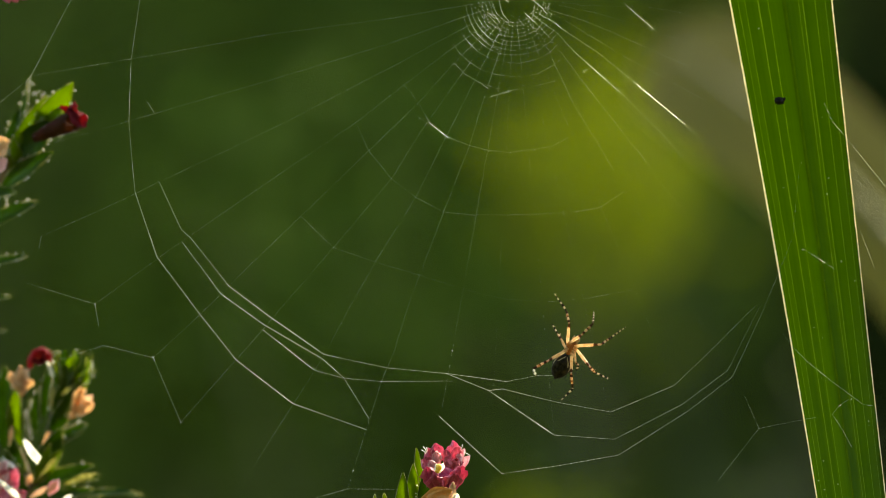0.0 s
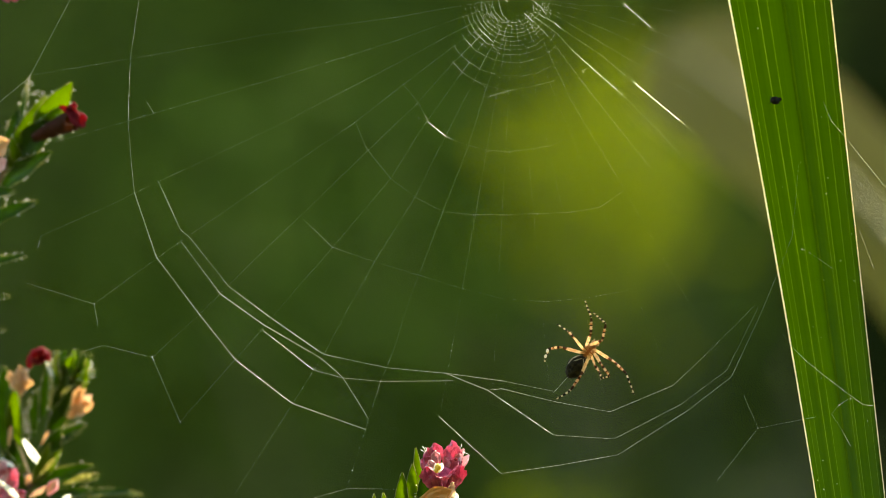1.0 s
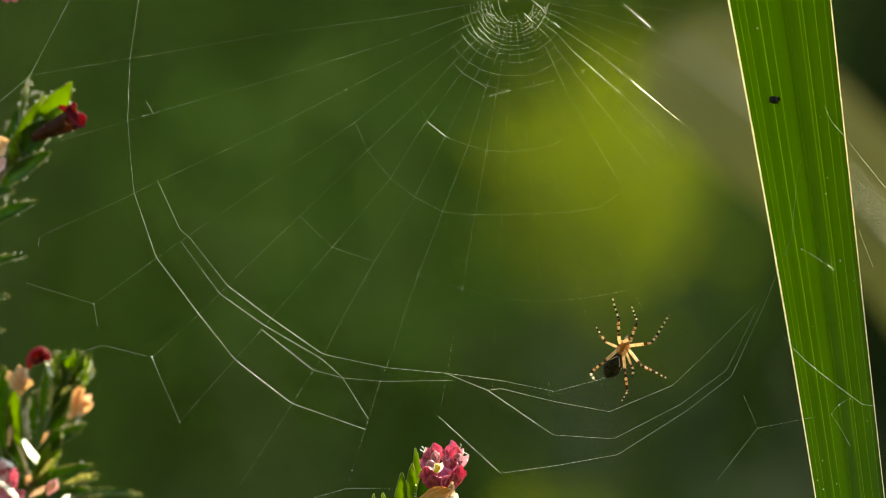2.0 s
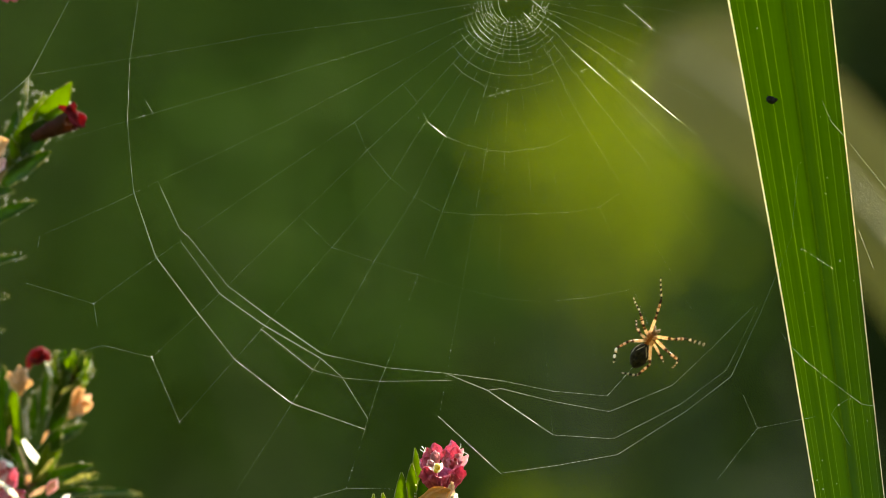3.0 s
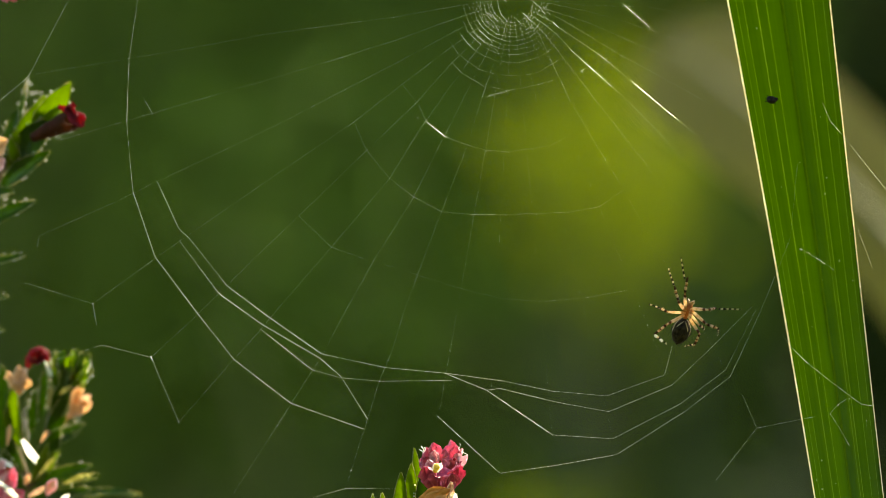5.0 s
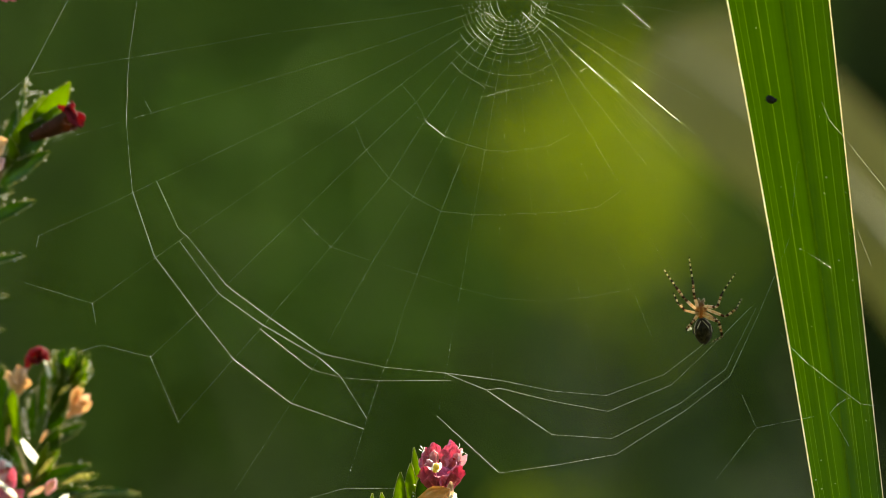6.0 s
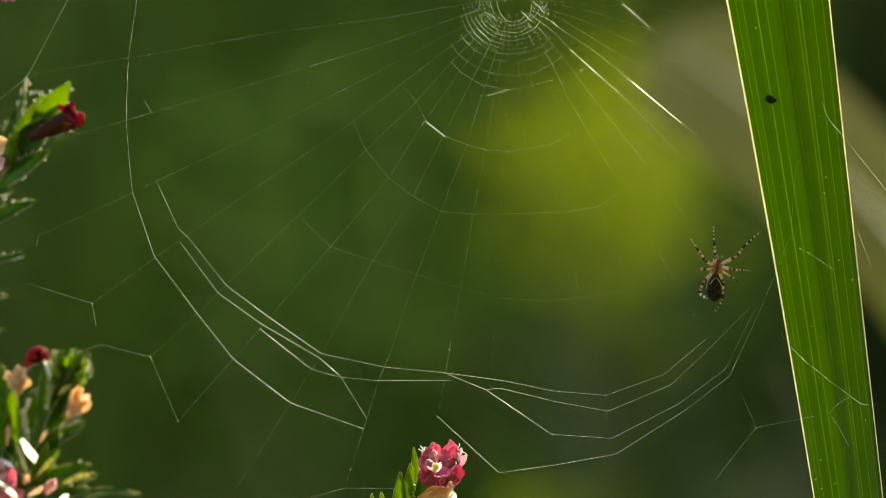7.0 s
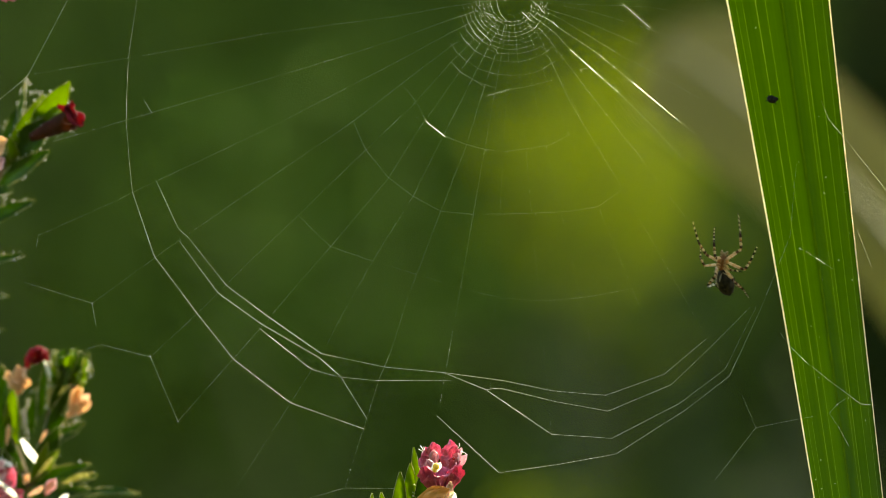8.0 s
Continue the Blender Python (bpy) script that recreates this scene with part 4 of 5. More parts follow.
def lower_sprig():
    D = 0.048
    s = sprig_thing("flowering_sprig", (40, 1000, D), "leafy green sprig with salmon and pink tubular flowers")
    foot = s.location.copy()
    part("stem", tube("stem", [Vector((0, 0, -0.02)), at(40, 1000, D) - foot, at(62, 860, D) - foot, at(90, 740, D) - foot, at(112, 660, D) - foot], [0.0013, 0.0011, 0.0009, 0.0006, 0.0004], STEM, 8), s)
    part("side_stem", tube("side_stem", [at(58, 880, D) - foot, at(25, 780, D) - foot, at(30, 700, D) - foot, at(50, 650, D) - foot], [0.0008, 0.0007, 0.0005, 0.0004], STEM, 8), s)
    spec = (((105, 690, D), (98, 622, D - 0.003), 26, LEAF, (-0.3, -1, 0.2)), ((110, 690, D), (135, 622, D - 0.004), 36, LEAF, (0.1, -1, 0.2)),
            ((115, 695, D), (160, 628, D - 0.002), 34, LEAF, (0.5, -1, 0.3)), ((108, 700, D), (164, 655, D - 0.003), 22, LEAF, (0.5, -1, 0.6)),
            ((98, 740, D), (122, 665, D - 0.006), 40, LEAF, (-0.1, -1, 0.1)), ((85, 770, D), (128, 690, D - 0.004), 38, LEAF, (0.4, -1, 0.1)),
            ((90, 785, D), (148, 750, D - 0.004), 24, LEAF, (0.1, -1, 0.4)), ((75, 800, D), (138, 762, D - 0.005), 22, LEAF, (0.2, -0.8, 0.6))) + (
            ((70, 830, D), (104, 762, D - 0.006), 46, LEAF, (0.2, -1, 0.1)), ((60, 850, D), (102, 800, D - 0.006), 34, LIME, (0.3, -1, 0.4)),
            ((50, 862, D), (158, 822, D - 0.006), 34, LEAF, (0.1, -1, 0.3)), ((70, 880, D), (170, 838, D - 0.004), 34, LEAF, (0.1, -0.9, 0.5)),
            ((40, 892, D), (157, 864, D - 0.008), 30, LEAF, (0.1, -1, 0.3)), ((70, 918, D), (172, 890, D - 0.004), 30, LEAF, (0.1, -0.5, 0.9)),
            ((60, 760, D), (62, 690, D - 0.002), 22, LEAF, (-0.5, -1, 0.2)), ((60, 775, D), (46, 705, D + 0.002), 14, LEAF, (-0.5, -1, 0.2))) + (
            ((75, 740, D), (82, 640, D - 0.002), 20, LEAF, (-0.3, -1, 0.2)), ((30, 790, D), (22, 690, D - 0.006), 40, LIME, (-0.4, -1, 0.2)),
            ((10, 800, D), (2, 650, D - 0.004), 44, LEAF, (-0.2, -1, 0.2)), ((40, 840, D), (12, 770, D - 0.006), 32, LEAF, (-0.4, -1, 0.4)),
            ((45, 870, D), (5, 800, D - 0.006), 28, LEAF, (-0.4, -1, 0.5))) + (
            ((116, 708, D), (150, 640, D - 0.007), 36, LIME, (0.4, -1, 0.2)),
            ((40, 872, D), (166, 838, D - 0.008), 22, LIME, (0.1, -0.6, 0.8)), ((122, 886, D - 0.002), (240, 850, D - 0.004), 30, LEAF, (0.1, -0.5, 1.0)), ((112, 712, D), (150, 672, D - 0.008), 16, LEAF, (0.3, -0.8, 0.6)), ((60, 860, D), (84, 790, D - 0.008), 26, LIME, (0.2, -1, 0.3)))
    for k, (b, t, w, m, face) in enumerate(spec):
        add_leaf(s, b, t, w, m, face, 0.45, 0.25 if t[0] > 200 else 0.08, 30 + k, k % 2 == 0 and t[0] < 200)
    rng = random.Random(77)
    for k, (tu, tv) in enumerate(((94, 632), (107, 626), (123, 634), (139, 624), (152, 632), (162, 646), (155, 664), (118, 652))):
        lean = (tu - 122) / 40
        add_leaf(s, (116 + 10 * lean, tv + rng.uniform(34, 46), D - 0.003), (tu, tv, D - rng.uniform(0.006, 0.013)), rng.uniform(26, 36), LEAF if k % 3 == 1 else LIME, (lean, -1, rng.uniform(-0.2, 0.5)), 0.4, 0.12, 300 + k, k % 5 == 0, "", k % 4 == 0)
    for bu, bv, tips, sd in ((121, 738, ((139, 683), (151, 688), (162, 699), (165, 713), (150, 719)), 7), (34, 698, ((16, 656), (32, 646), (48, 652), (54, 668), (44, 680), (24, 672)), 9)):
        trumpet(s, (bu, bv, D - 0.006), (bu + (tips[2][0] - bu) * 0.45, bv + (tips[2][1] - bv) * 0.5, D - 0.008), 22, SALMON, sd, 5)
        rng = random.Random(sd)
        for k, (tu, tv) in enumerate(tips):
            fu, fv = bu + (tu - bu) * 0.22, bv + (tv - bv) * 0.22
            add_petal(s, (fu, fv, D - 0.008), (tu, tv, D - 0.0095 - 0.0015 * rng.random()), rng.uniform(17, 23), (SALMON, SALMON, PEACH)[k % 3],
                      (rng.uniform(-0.7, 0.7), -1, rng.uniform(-0.3, 0.6)), 0.3, 0.35, 200 + 10 * sd + k, "petal", "salmon orange petal")
    add_tube(s, "bent_calyx", [(50, 650, D - 0.004), (52, 636, D - 0.005), (60, 624, D - 0.006), (72, 620, D - 0.006), (83, 626, D - 0.006), (86, 638, D - 0.005)], [5, 7, 8, 8, 6.5, 4], MAROON, 10, "bent crimson calyx")
    for k, (tu, tv) in enumerate(((50, 644), (80, 618), (87, 632))):
        add_petal(s, (68, 640, D - 0.004), (tu, tv, D - 0.008), 24, MAROON, (0, -1, 0.3), 0.4, 0.4, 30 + k)
    add_petal(s, (80, 640, D - 0.008), (92, 668, D - 0.008), 8, CREAM, (0.4, -1, 0.2), 0.3, 0.2, 37, "petal", "curled pale petal")
    add_petal(s, (36, 779, D - 0.021), (60, 823, D - 0.021), 21, CREAM, (0.45, -0.6, 0.8), 0.55, 0.35, 41, "petal", "glossy white petal catching the sun")
    add_petal(s, (82, 874, D - 0.012), (101, 850, D - 0.013), 13, PEACH, (-0.4, -0.9, -0.3), 0.3, 0.1, 42)
    add_petal(s, (100, 892, D - 0.012), (124, 876, D - 0.013), 10, CREAM, (-0.4, -0.9, -0.3), 0.3, 0.1, 43)
    for k, (bu, bv, tu, tv, w, m) in enumerate(((14, 790, 18, 752, 8, SALMON), (112, 858, 168, 838, 12, RIM), (44, 858, 54, 840, 13, SALMON), (87, 724, 92, 680, 7, RIM), (106, 700, 126, 682, 9, RIM), (72, 785, 86, 762, 8, SALMON), (62, 850, 99, 808, 9, RIM), (0, 812, 26, 830, 9, CREAM), (84, 876, 100, 848, 20, PALEPINK), (52, 880, 82, 862, 12, PEACH))):
        add_petal(s, (bu, bv, D - 0.011), (tu, tv, D - 0.013), w, m, (0.2, -1, 0.4), 0.3, 0.6, 150 + k, "bract")
    for k, (bu, bv, tu, tv, w, m) in enumerate(((-20, 890, 30, 830, 46, PINK), (-20, 880, 8, 815, 40, PALEPINK), (0, 900, 44, 868, 40, PINK))):
        add_petal(s, (bu, bv, D - 0.012), (tu, tv, D - 0.014), w, m, (-0.45, -0.8, -0.4), 0.25, 0.3, 50 + k)
    add_petal(s, (-8, 846, D - 0.018), (36, 884, D - 0.018), 13, CREAM, (-0.3, -0.9, -0.2), 0.3, 0.2, 57, "petal", "pale folded petal edge")
    gland_hairs(s, ((46, 724, 52, 776, 8), (104, 783, 133, 762, 8), (98, 623, 104, 625, 2), (132, 622, 136, 626, 2),
                    (156, 630, 164, 664, 9), (116, 856, 164, 840, 11), (10, 790, 30, 812, 6), (92, 660, 88, 720, 6), (140, 744, 148, 750, 2)), D + 0.005)


def middle_sprig():
    D = 0.004
    s = sprig_thing("flowering_sprig", (745, 1000, D), "pink ruffled flower head above pointed green leaves")
    foot = s.location.copy()
    part("stem", tube("stem", [Vector((0, 0, -0.02)), at(745, 1100, D) - foot, at(742, 930, D) - foot, at(765, 860, D) - foot], [0.0013, 0.0011, 0.0009, 0.0006], STEM, 8), s)
    for k, (b, t, w, m, face) in enumerate((((740, 925, D), (736, 793, D), 24, LIME, (0.4, -1, 0.1)), ((725, 930, D), (729, 822, D - 0.002), 30, LIME, (0.1, -1, 0.1)),
                                            ((705, 940, D), (711, 838, D - 0.003), 30, LIME, (0.2, -1, 0.2)), ((690, 950, D), (676, 873, D - 0.001), 22, LIME, (-0.2, -1, 0.2)),
                                            ((655, 950, D), (660, 874, D), 16, LIME, (-0.2, -1, 0.2)), ((745, 900, D), (752, 830, D - 0.003), 26, LEAF, (0.1, -1, 0.2)))):
        add_leaf(s, b, t, w, m, face, 0.4, 0.05, 70 + k, k > 4)
    rng = random.Random(8)
    c = (783, 845)
    # the two ruffled lobes of the head: where each petal ends, its width, its colour and how far it stands forward
    spec = [(766, 783, 28, PINK, 0.1), (753, 792, 26, PINK, 0.2), (745, 808, 28, PINK, 0.3), (768, 797, 18, PALEPINK, 0.4), (799, 779, 20, PINK, 0.1), (789, 793, 18, PINK, 0.2), (809, 788, 22, PINK, 0.2),
            (821, 795, 17, PALEPINK, 0.2), (828, 806, 14, PALEPINK, 0.3), (815, 803, 18, PALEPINK, 0.4), (757, 813, 18, PALEPINK, 0.6), (795, 808, 24, PINK, 0.5), (807, 811, 22, PINK, 0.6), (818, 818, 20, PINK, 0.5)]
    for k, (u, v, w, m, fwd) in enumerate(spec):
        ru, rv = rng.uniform(-9, 9), rng.uniform(12, 24)
        bu, bv = u + (c[0] - u) * 0.45 + ru * 0.4, v + (c[1] - v) * 0.45 + rv * 0.5
        add_petal(s, (bu, bv, D - 0.004 * fwd + 0.001), (u, v, D - 0.0045 * fwd - 0.001 * rng.random()), w, m, (rng.uniform(-0.7, 0.7), -1, rng.uniform(-0.3, 0.6)), 0.3, 0.42, 80 + k)
    bv, bf = [], []
    blob_into(bv, bf, at(783, 848, D - 0.003) - foot, (0.0029, 0.0022, 0.0021), 14, 20, 0.3, 2.6)
    part("flower_base", mesh_of("flower_base", bv, bf, MAGENTA), s, "deep magenta folded base of the flower")
    for k, (bu, bv, u, v, w, fwd) in enumerate(((774, 870, 754, 824, 34, 0.0052), (792, 868, 813, 822, 34, 0.0054), (778, 874, 766, 838, 38, 0.0058), (789, 872, 800, 834, 40, 0.0062))):
        add_petal(s, (bu, bv, D - 0.0045), (u, v, D - fwd), w, CRIMSON, (0.5 * (u - 783) / 30, -1, -0.25), 0.3, 0.36, 140 + k, "petal", "deep pink cup petal")
    for k, (u, v, w, m) in enumerate(((769, 826, 13, CREAM), (782, 825, 10, CREAM), (764, 834, 9, CREAM))):
        add_petal(s, (775, 836, D - 0.0068), (u, v - 6, D - 0.0078), w, m, (0, -1, 0.3), 0.3, 0.2, 110 + k)
    v, f = [], []
    blob_into(v, f, at(774, 827, D - 0.0094) - foot, (0.0006, 0.0005, 0.00065), 6, 8, 0.4)
    blob_into(v, f, at(771, 833, D - 0.0094) - foot, (0.0004, 0.0004, 0.0005), 6, 8, 0.4)
    part("anther", mesh_of("anther", v, f, YELLOW), s)
    for k, (a, b) in enumerate((((751, 800), (746, 790)), ((752, 800), (752, 792)), ((750, 802), (743, 796)), ((812, 795), (815, 786)), ((818, 800), (829, 806)))):
        add_tube(s, "stamen", [(a[0], a[1], D - 0.004), ((a[0] + b[0]) / 2 + 1.5, (a[1] + b[1]) / 2, D - 0.0045), (b[0], b[1], D - 0.005)], [0.55, 0.45, 0.7], CREAM, 5)
    v, f = [], []
    blob_into(v, f, at(805, 813, D - 0.0056) - foot, (0.0003, 0.0003, 0.0003), 6, 8, 0.3)
    part("throat", mesh_of("throat", v, f, MAROON), s, "dark throat of a small floret")
    add_petal(s, (730, 898, D - 0.006), (798, 866, D - 0.008), 34, APRICOT, (0.1, -1, 0.1), 0.4, 0.3, 120, "petal", "apricot orange petal")
    add_petal(s, (790, 900, D - 0.006), (799, 851, D - 0.008), 16, PEACH, (0.3, -1, 0.3), 0.4, 0.6, 121)
    add_petal(s, (796, 895, D - 0.006), (808, 872, D - 0.008), 16, CREAM, (0.3, -1, 0.3), 0.4, 0.6, 122)


def gland_hairs(owner, strings, depth):
    """Rows of hairs with swollen glassy tips along leaf edges: from one place to another, and how many."""
    rng = random.Random(61)
    v, f = [], []
    for u0, v0, u1, v1, n in strings:
        for i in range(n):
            k = i / max(1, n - 1)
            if rng.random() < 0.3:
                continue
            tip = at(u0 + (u1 - u0) * k + rng.uniform(-1.5, 1.5), v0 + (v1 - v0) * k + rng.uniform(-1.5, 1.5), depth) - owner.location
            foot = tip + Vector((rng.uniform(-9, -4), rng.uniform(4, 12), rng.uniform(-8, -2))) * 1e-4
            r = rng.uniform(1.2, 1.9) * 1e-4
            tube_into(v, f, [foot, tip], [0.4e-4, 0.25e-4], 4)
            blob_into(v, f, tip, (r * 1.2, r, r), 5, 7)
    part("gland_hairs", mesh_of("gland_hairs", v, f, HAIR), owner, "glistening gland-tipped hairs", "stuff")


def top_sprig():
    D = 0.026
    s = sprig_thing("flowering_sprig", (-90, 100, D), "pink flower petals at the end of a sprig")
    foot = s.location.copy()
    part("stem", tube("stem", [Vector((0, 0, -0.02)), at(-120, 300, D) - foot, at(-60, 20, D) - foot, at(0, -20, D) - foot], [0.0013, 0.001, 0.0007, 0.0005], STEM, 8), s)
    for k, (u, v) in enumerate(((30, 4), (58, -4), (12, 6), (45, -20))):
        add_petal(s, (5, -25, D - 0.004), (u, v, D - 0.006), 26, PINK, (0.1, -1, 0.2), 0.25, 0.3, 130 + k)


upper_sprig()
lower_sprig()
middle_sprig()
top_sprig()


# ---- the spider ----
spider = thing("spider", at(1172, 597, -0.003), "banded amber orb-weaving spider with dark abdomen, on its web", "spider")
T = 1e-4


def spider_body():
    v, f = [], []
    blob_into(v, f, (0, 1 * T, 0), (8.5 * T, 13.5 * T, 7 * T), 10, 14, 0.12, 2.5)
    blob_into(v, f, (0, 12 * T, 0.5 * T), (6.5 * T, 7 * T, 5.5 * T), 8, 12, 0.1, 2.5)
    part("cephalothorax", mesh_of("cephalothorax", v, f, CARAPACE), spider, "amber brown breastplate")
    for q in (-1, 1):
        for y0, y1 in ((6, 9.5), (2.5, 4), (-2, -3), (-6, -9.5)):
            part("coxa", tube("coxa", [Vector((q * 2.6, y0, 6.2)) * T, Vector((q * 5.5, (y0 + y1) / 2, 6.0)) * T, Vector((q * 9.5, y1, 3.0)) * T], [1.6 * T, 2.5 * T, 2.7 * T], FEMUR, 8), spider)
        part("palp", tube("palp", [Vector((q * 3.5, 13, 3)) * T, Vector((q * 5.5, 18, 5)) * T, Vector((q * 4.5, 22, 6)) * T, Vector((q * 2.8, 20, 8)) * T], [1.8 * T, 2.2 * T, 2.4 * T, 1.2 * T], PALP, 8), spider)
        part("fang", tube("fang", [Vector((q * 2.2, 14, 3)) * T, Vector((q * 2.4, 18, 4)) * T, Vector((q * 1.2, 20.5, 5)) * T], [2.2 * T, 2.0 * T, 0.6 * T], PALP, 8), spider)
    v, f = [], []
    rings, seg = 16, 20
    for i in range(rings + 1):
        s = i / rings
        prof = math.sin(math.pi * min(1, s)) ** 0.5 * (1.1 - 0.22 * s) * (0.76 + 0.5 * s - 0.36 * s * s)
        for k in range(seg):
            a = math.tau * k / seg
            b = 1 + 0.12 * noise.noise(Vector((math.cos(a) * 2, s * 4, math.sin(a) * 2))) + 0.09 * math.cos(6 * a) * math.sin(s * 16)
            v.append(Vector((18 * T * prof * b * math.cos(a), -s * 48 * T, 16 * T * prof * b * math.sin(a))))
    for i in range(rings):
        for k in range(seg):
            a, n = i * seg, (k + 1) % seg
            f.append((a + k, a + n, a + seg + n, a + seg + k))
    hv, hf = [], []
    rng = random.Random(2)
    for k in range(70):
        s, a = rng.uniform(0.1, 0.97), rng.uniform(0, math.tau)
        prof = math.sin(math.pi * s) ** 0.5 * (1.1 - 0.22 * s) * (0.76 + 0.5 * s - 0.36 * s * s)
        p = Vector((17.5 * T * prof * math.cos(a), -s * 48 * T, 15.5 * T * prof * math.sin(a)))
        d = Vector((math.cos(a), -0.6, math.sin(a))) * rng.uniform(2, 4) * T
        tube_into(hv, hf, [p, p + d], [0.35 * T, 0.12 * T], 4)
    ab = part("abdomen", mesh_of("abdomen", v, f, BELLY), spider, "dark brown abdomen with two pale curved stripes")
    part("bristles", mesh_of("bristles", hv, hf, BELLY), ab, "", "stuff")
    for q in (-1, 1):
        pts = []
        for i in range(8):
            s = 0.1 + 0.46 * i / 7
            prof = math.sin(math.pi * s) ** 0.5 * (1.1 - 0.22 * s) * (0.76 + 0.5 * s - 0.36 * s * s)
            x = q * (0.12 + 0.5 * math.sin(i / 7 * 2.2)) * 18 * T * prof
            z = 16 * T * prof * math.sqrt(max(0.05, 1 - (x / (18 * T * prof)) ** 2))
            pts.append(Vector((x, -s * 48 * T, z)))
        part("stripe", tube("stripe", pts, [0.4 * T, 0.8 * T, 1.0 * T, 1.0 * T, 1.0 * T, 0.9 * T, 0.7 * T, 0.3 * T], STRIPE, 6), ab)
    for q in (-1, 1):
        pts = []
        for i in range(7):
            s = 0.08 + 0.5 * i / 6
            prof = math.sin(math.pi * s) ** 0.5 * (1.1 - 0.22 * s) * (0.76 + 0.5 * s - 0.36 * s * s)
            pts.append(Vector((q * 0.93 * 18 * T * prof, -s * 48 * T, 0.4 * 16 * T * prof)))
        part("flank_stripe", tube("flank_stripe", pts, [0.4 * T, 0.9 * T, 1.2 * T, 1.2 * T, 1.1 * T, 0.9 * T, 0.4 * T], STRIPE, 6), ab)
    v, f = [], []
    for dx, dy in ((-1.6, 0), (1.6, 0), (0, -1.4)):
        blob_into(v, f, (dx * T, (-45 + dy) * T, 3 * T), (1.6 * T, 3 * T, 1.6 * T), 5, 7)
    part("spinneret", mesh_of("spinneret", v, f, BELLY), ab)
    ab.location = (0, -11 * T, 0)
    return ab


def leg_segment(name, length, r0, r1, material, parent, seed, swell=0.2, spines=8, glint_spots=()):
    pts, radii = [], []
    n = 9
    for i in range(n + 1):
        s = i / n
        pts.append(Vector((0, s * length, 0)))
        radii.append((r0 + (r1 - r0) * s) * (1 + swell * math.sin(math.pi * s)) * (0.75 if i in (0, n) else 1))
    v, f = [], []
    tube_into(v, f, pts, radii, 8)
    rng = random.Random(seed)
    for k in range(spines):
        s, a = rng.uniform(0.15, 0.98), rng.uniform(0, math.tau)
        r = (r0 + (r1 - r0) * s) * 0.9
        p = Vector((r * math.cos(a), s * length, r * math.sin(a)))
        ln = rng.uniform(1.8, 4.0) * T
        tube_into(v, f, [p, p + Vector((math.cos(a) * 0.85, 0.55, math.sin(a) * 0.85)) * ln], [0.3 * T, 0.1 * T], 4)
    skin = len(f)
    # white blobs added to stand for the sun's glint on this leg
    for s in glint_spots:
        blob_into(v, f, (1.2 * T, s * length, 1.5 * T), (2.6 * T, 3.6 * T, 2.4 * T), 7, 10, 0.2, 2.5)
    me = mesh_of(name, v, f, material)
    me.materials.append(HAIR)
    for poly in me.polygons[skin:]:
        poly.material_index = 1
    return part(name, me, parent)


abdomen = spider_body()
# Each leg: where it leaves the body, and the lengths of its three lengths, in tenths of a millimetre.
LEGS = {}
for leg_name, bx, by, l1, l2, l3, thick in (("l1", -6, 9, 42, 30, 40, 1.0), ("l2", -9, 4, 40, 28, 38, 1.0), ("l3", -9, -3, 27, 16, 22, 0.85), ("l4", -7, -9, 44, 28, 28, 1.0),
                                            ("r1", 6, 9, 46, 28, 42, 1.0), ("r2", 9, 4, 42, 24, 26, 1.0), ("r3", 9, -3, 27, 15, 14, 0.85), ("r4", 7, -9, 42, 32, 29, 1.0)):
    sd = len(LEGS) * 10
    femur = leg_segment("leg", l1 * T, 2.6 * T * thick, 2.0 * T * thick, FEMUR, spider, sd, 0.25, 7)
    tib = leg_segment("tibia", l2 * T, 2.1 * T * thick, 1.7 * T * thick, TIBIA, femur, sd + 1, 0.2, 12)
    tar = leg_segment("tarsus", l3 * T, 1.7 * T * thick, 0.8 * T * thick, TARSUS, femur, sd + 2, 0.05, 10, (0.12, 0.55) if leg_name == "l4" else ())
    LEGS[leg_name] = (femur, tib, tar, Vector((bx * T, by * T, 1.5 * T)), (l1 * T, l2 * T, l3 * T))


# ---- the thread that the spider lays ----
PIECE = 12.2
pieces = []
laid = thing("spiral_thread_being_laid", (0, 0, 0), "fresh silk spiral thread trailing from the spider", "silk thread")
for n_piece in range(32):
    pieces.append(part("thread_piece", tube("thread_piece", [Vector((0, -PIECE * 0.6 * T, 0)), Vector((0, 0, 0)), Vector((0, PIECE * 0.6 * T, 0))], 1.5e-5, SILK, 5), laid))


# ---- the beetle on the blade ----
def beetle():
    ob = thing("beetle", at(1366, 177, BLADE_DEPTH - 0.0006), "tiny black beetle sitting on the sword leaf", "beetle")
    v, f = [], []
    blob_into(v, f, (0, 0, 0), (9 * T, 7 * T, 5.5 * T), 8, 12, 0.2)
    part("wing_case", mesh_of("wing_case", v, f, BUG), ob)
    v, f = [], []
    blob_into(v, f, (8 * T, 3 * T, -0.5 * T), (3.6 * T, 3.6 * T, 3.2 * T), 6, 10)
    part("head", mesh_of("head", v, f, BUG), ob)
    for q in (-1, 1):
        for k in range(3):
            y = (4 - 4 * k) * T * 0.8
            part("leg", tube("leg", [Vector((q * 4 * T, y, -1 * T)), Vector((q * 8 * T, y + (2 - 2 * k) * T, 1 * T)), Vector((q * 10 * T, y + (3 - 3 * k) * T, -5 * T))], [0.7 * T, 0.6 * T, 0.4 * T], BUG, 5), ob)
    return ob


bug = beetle()


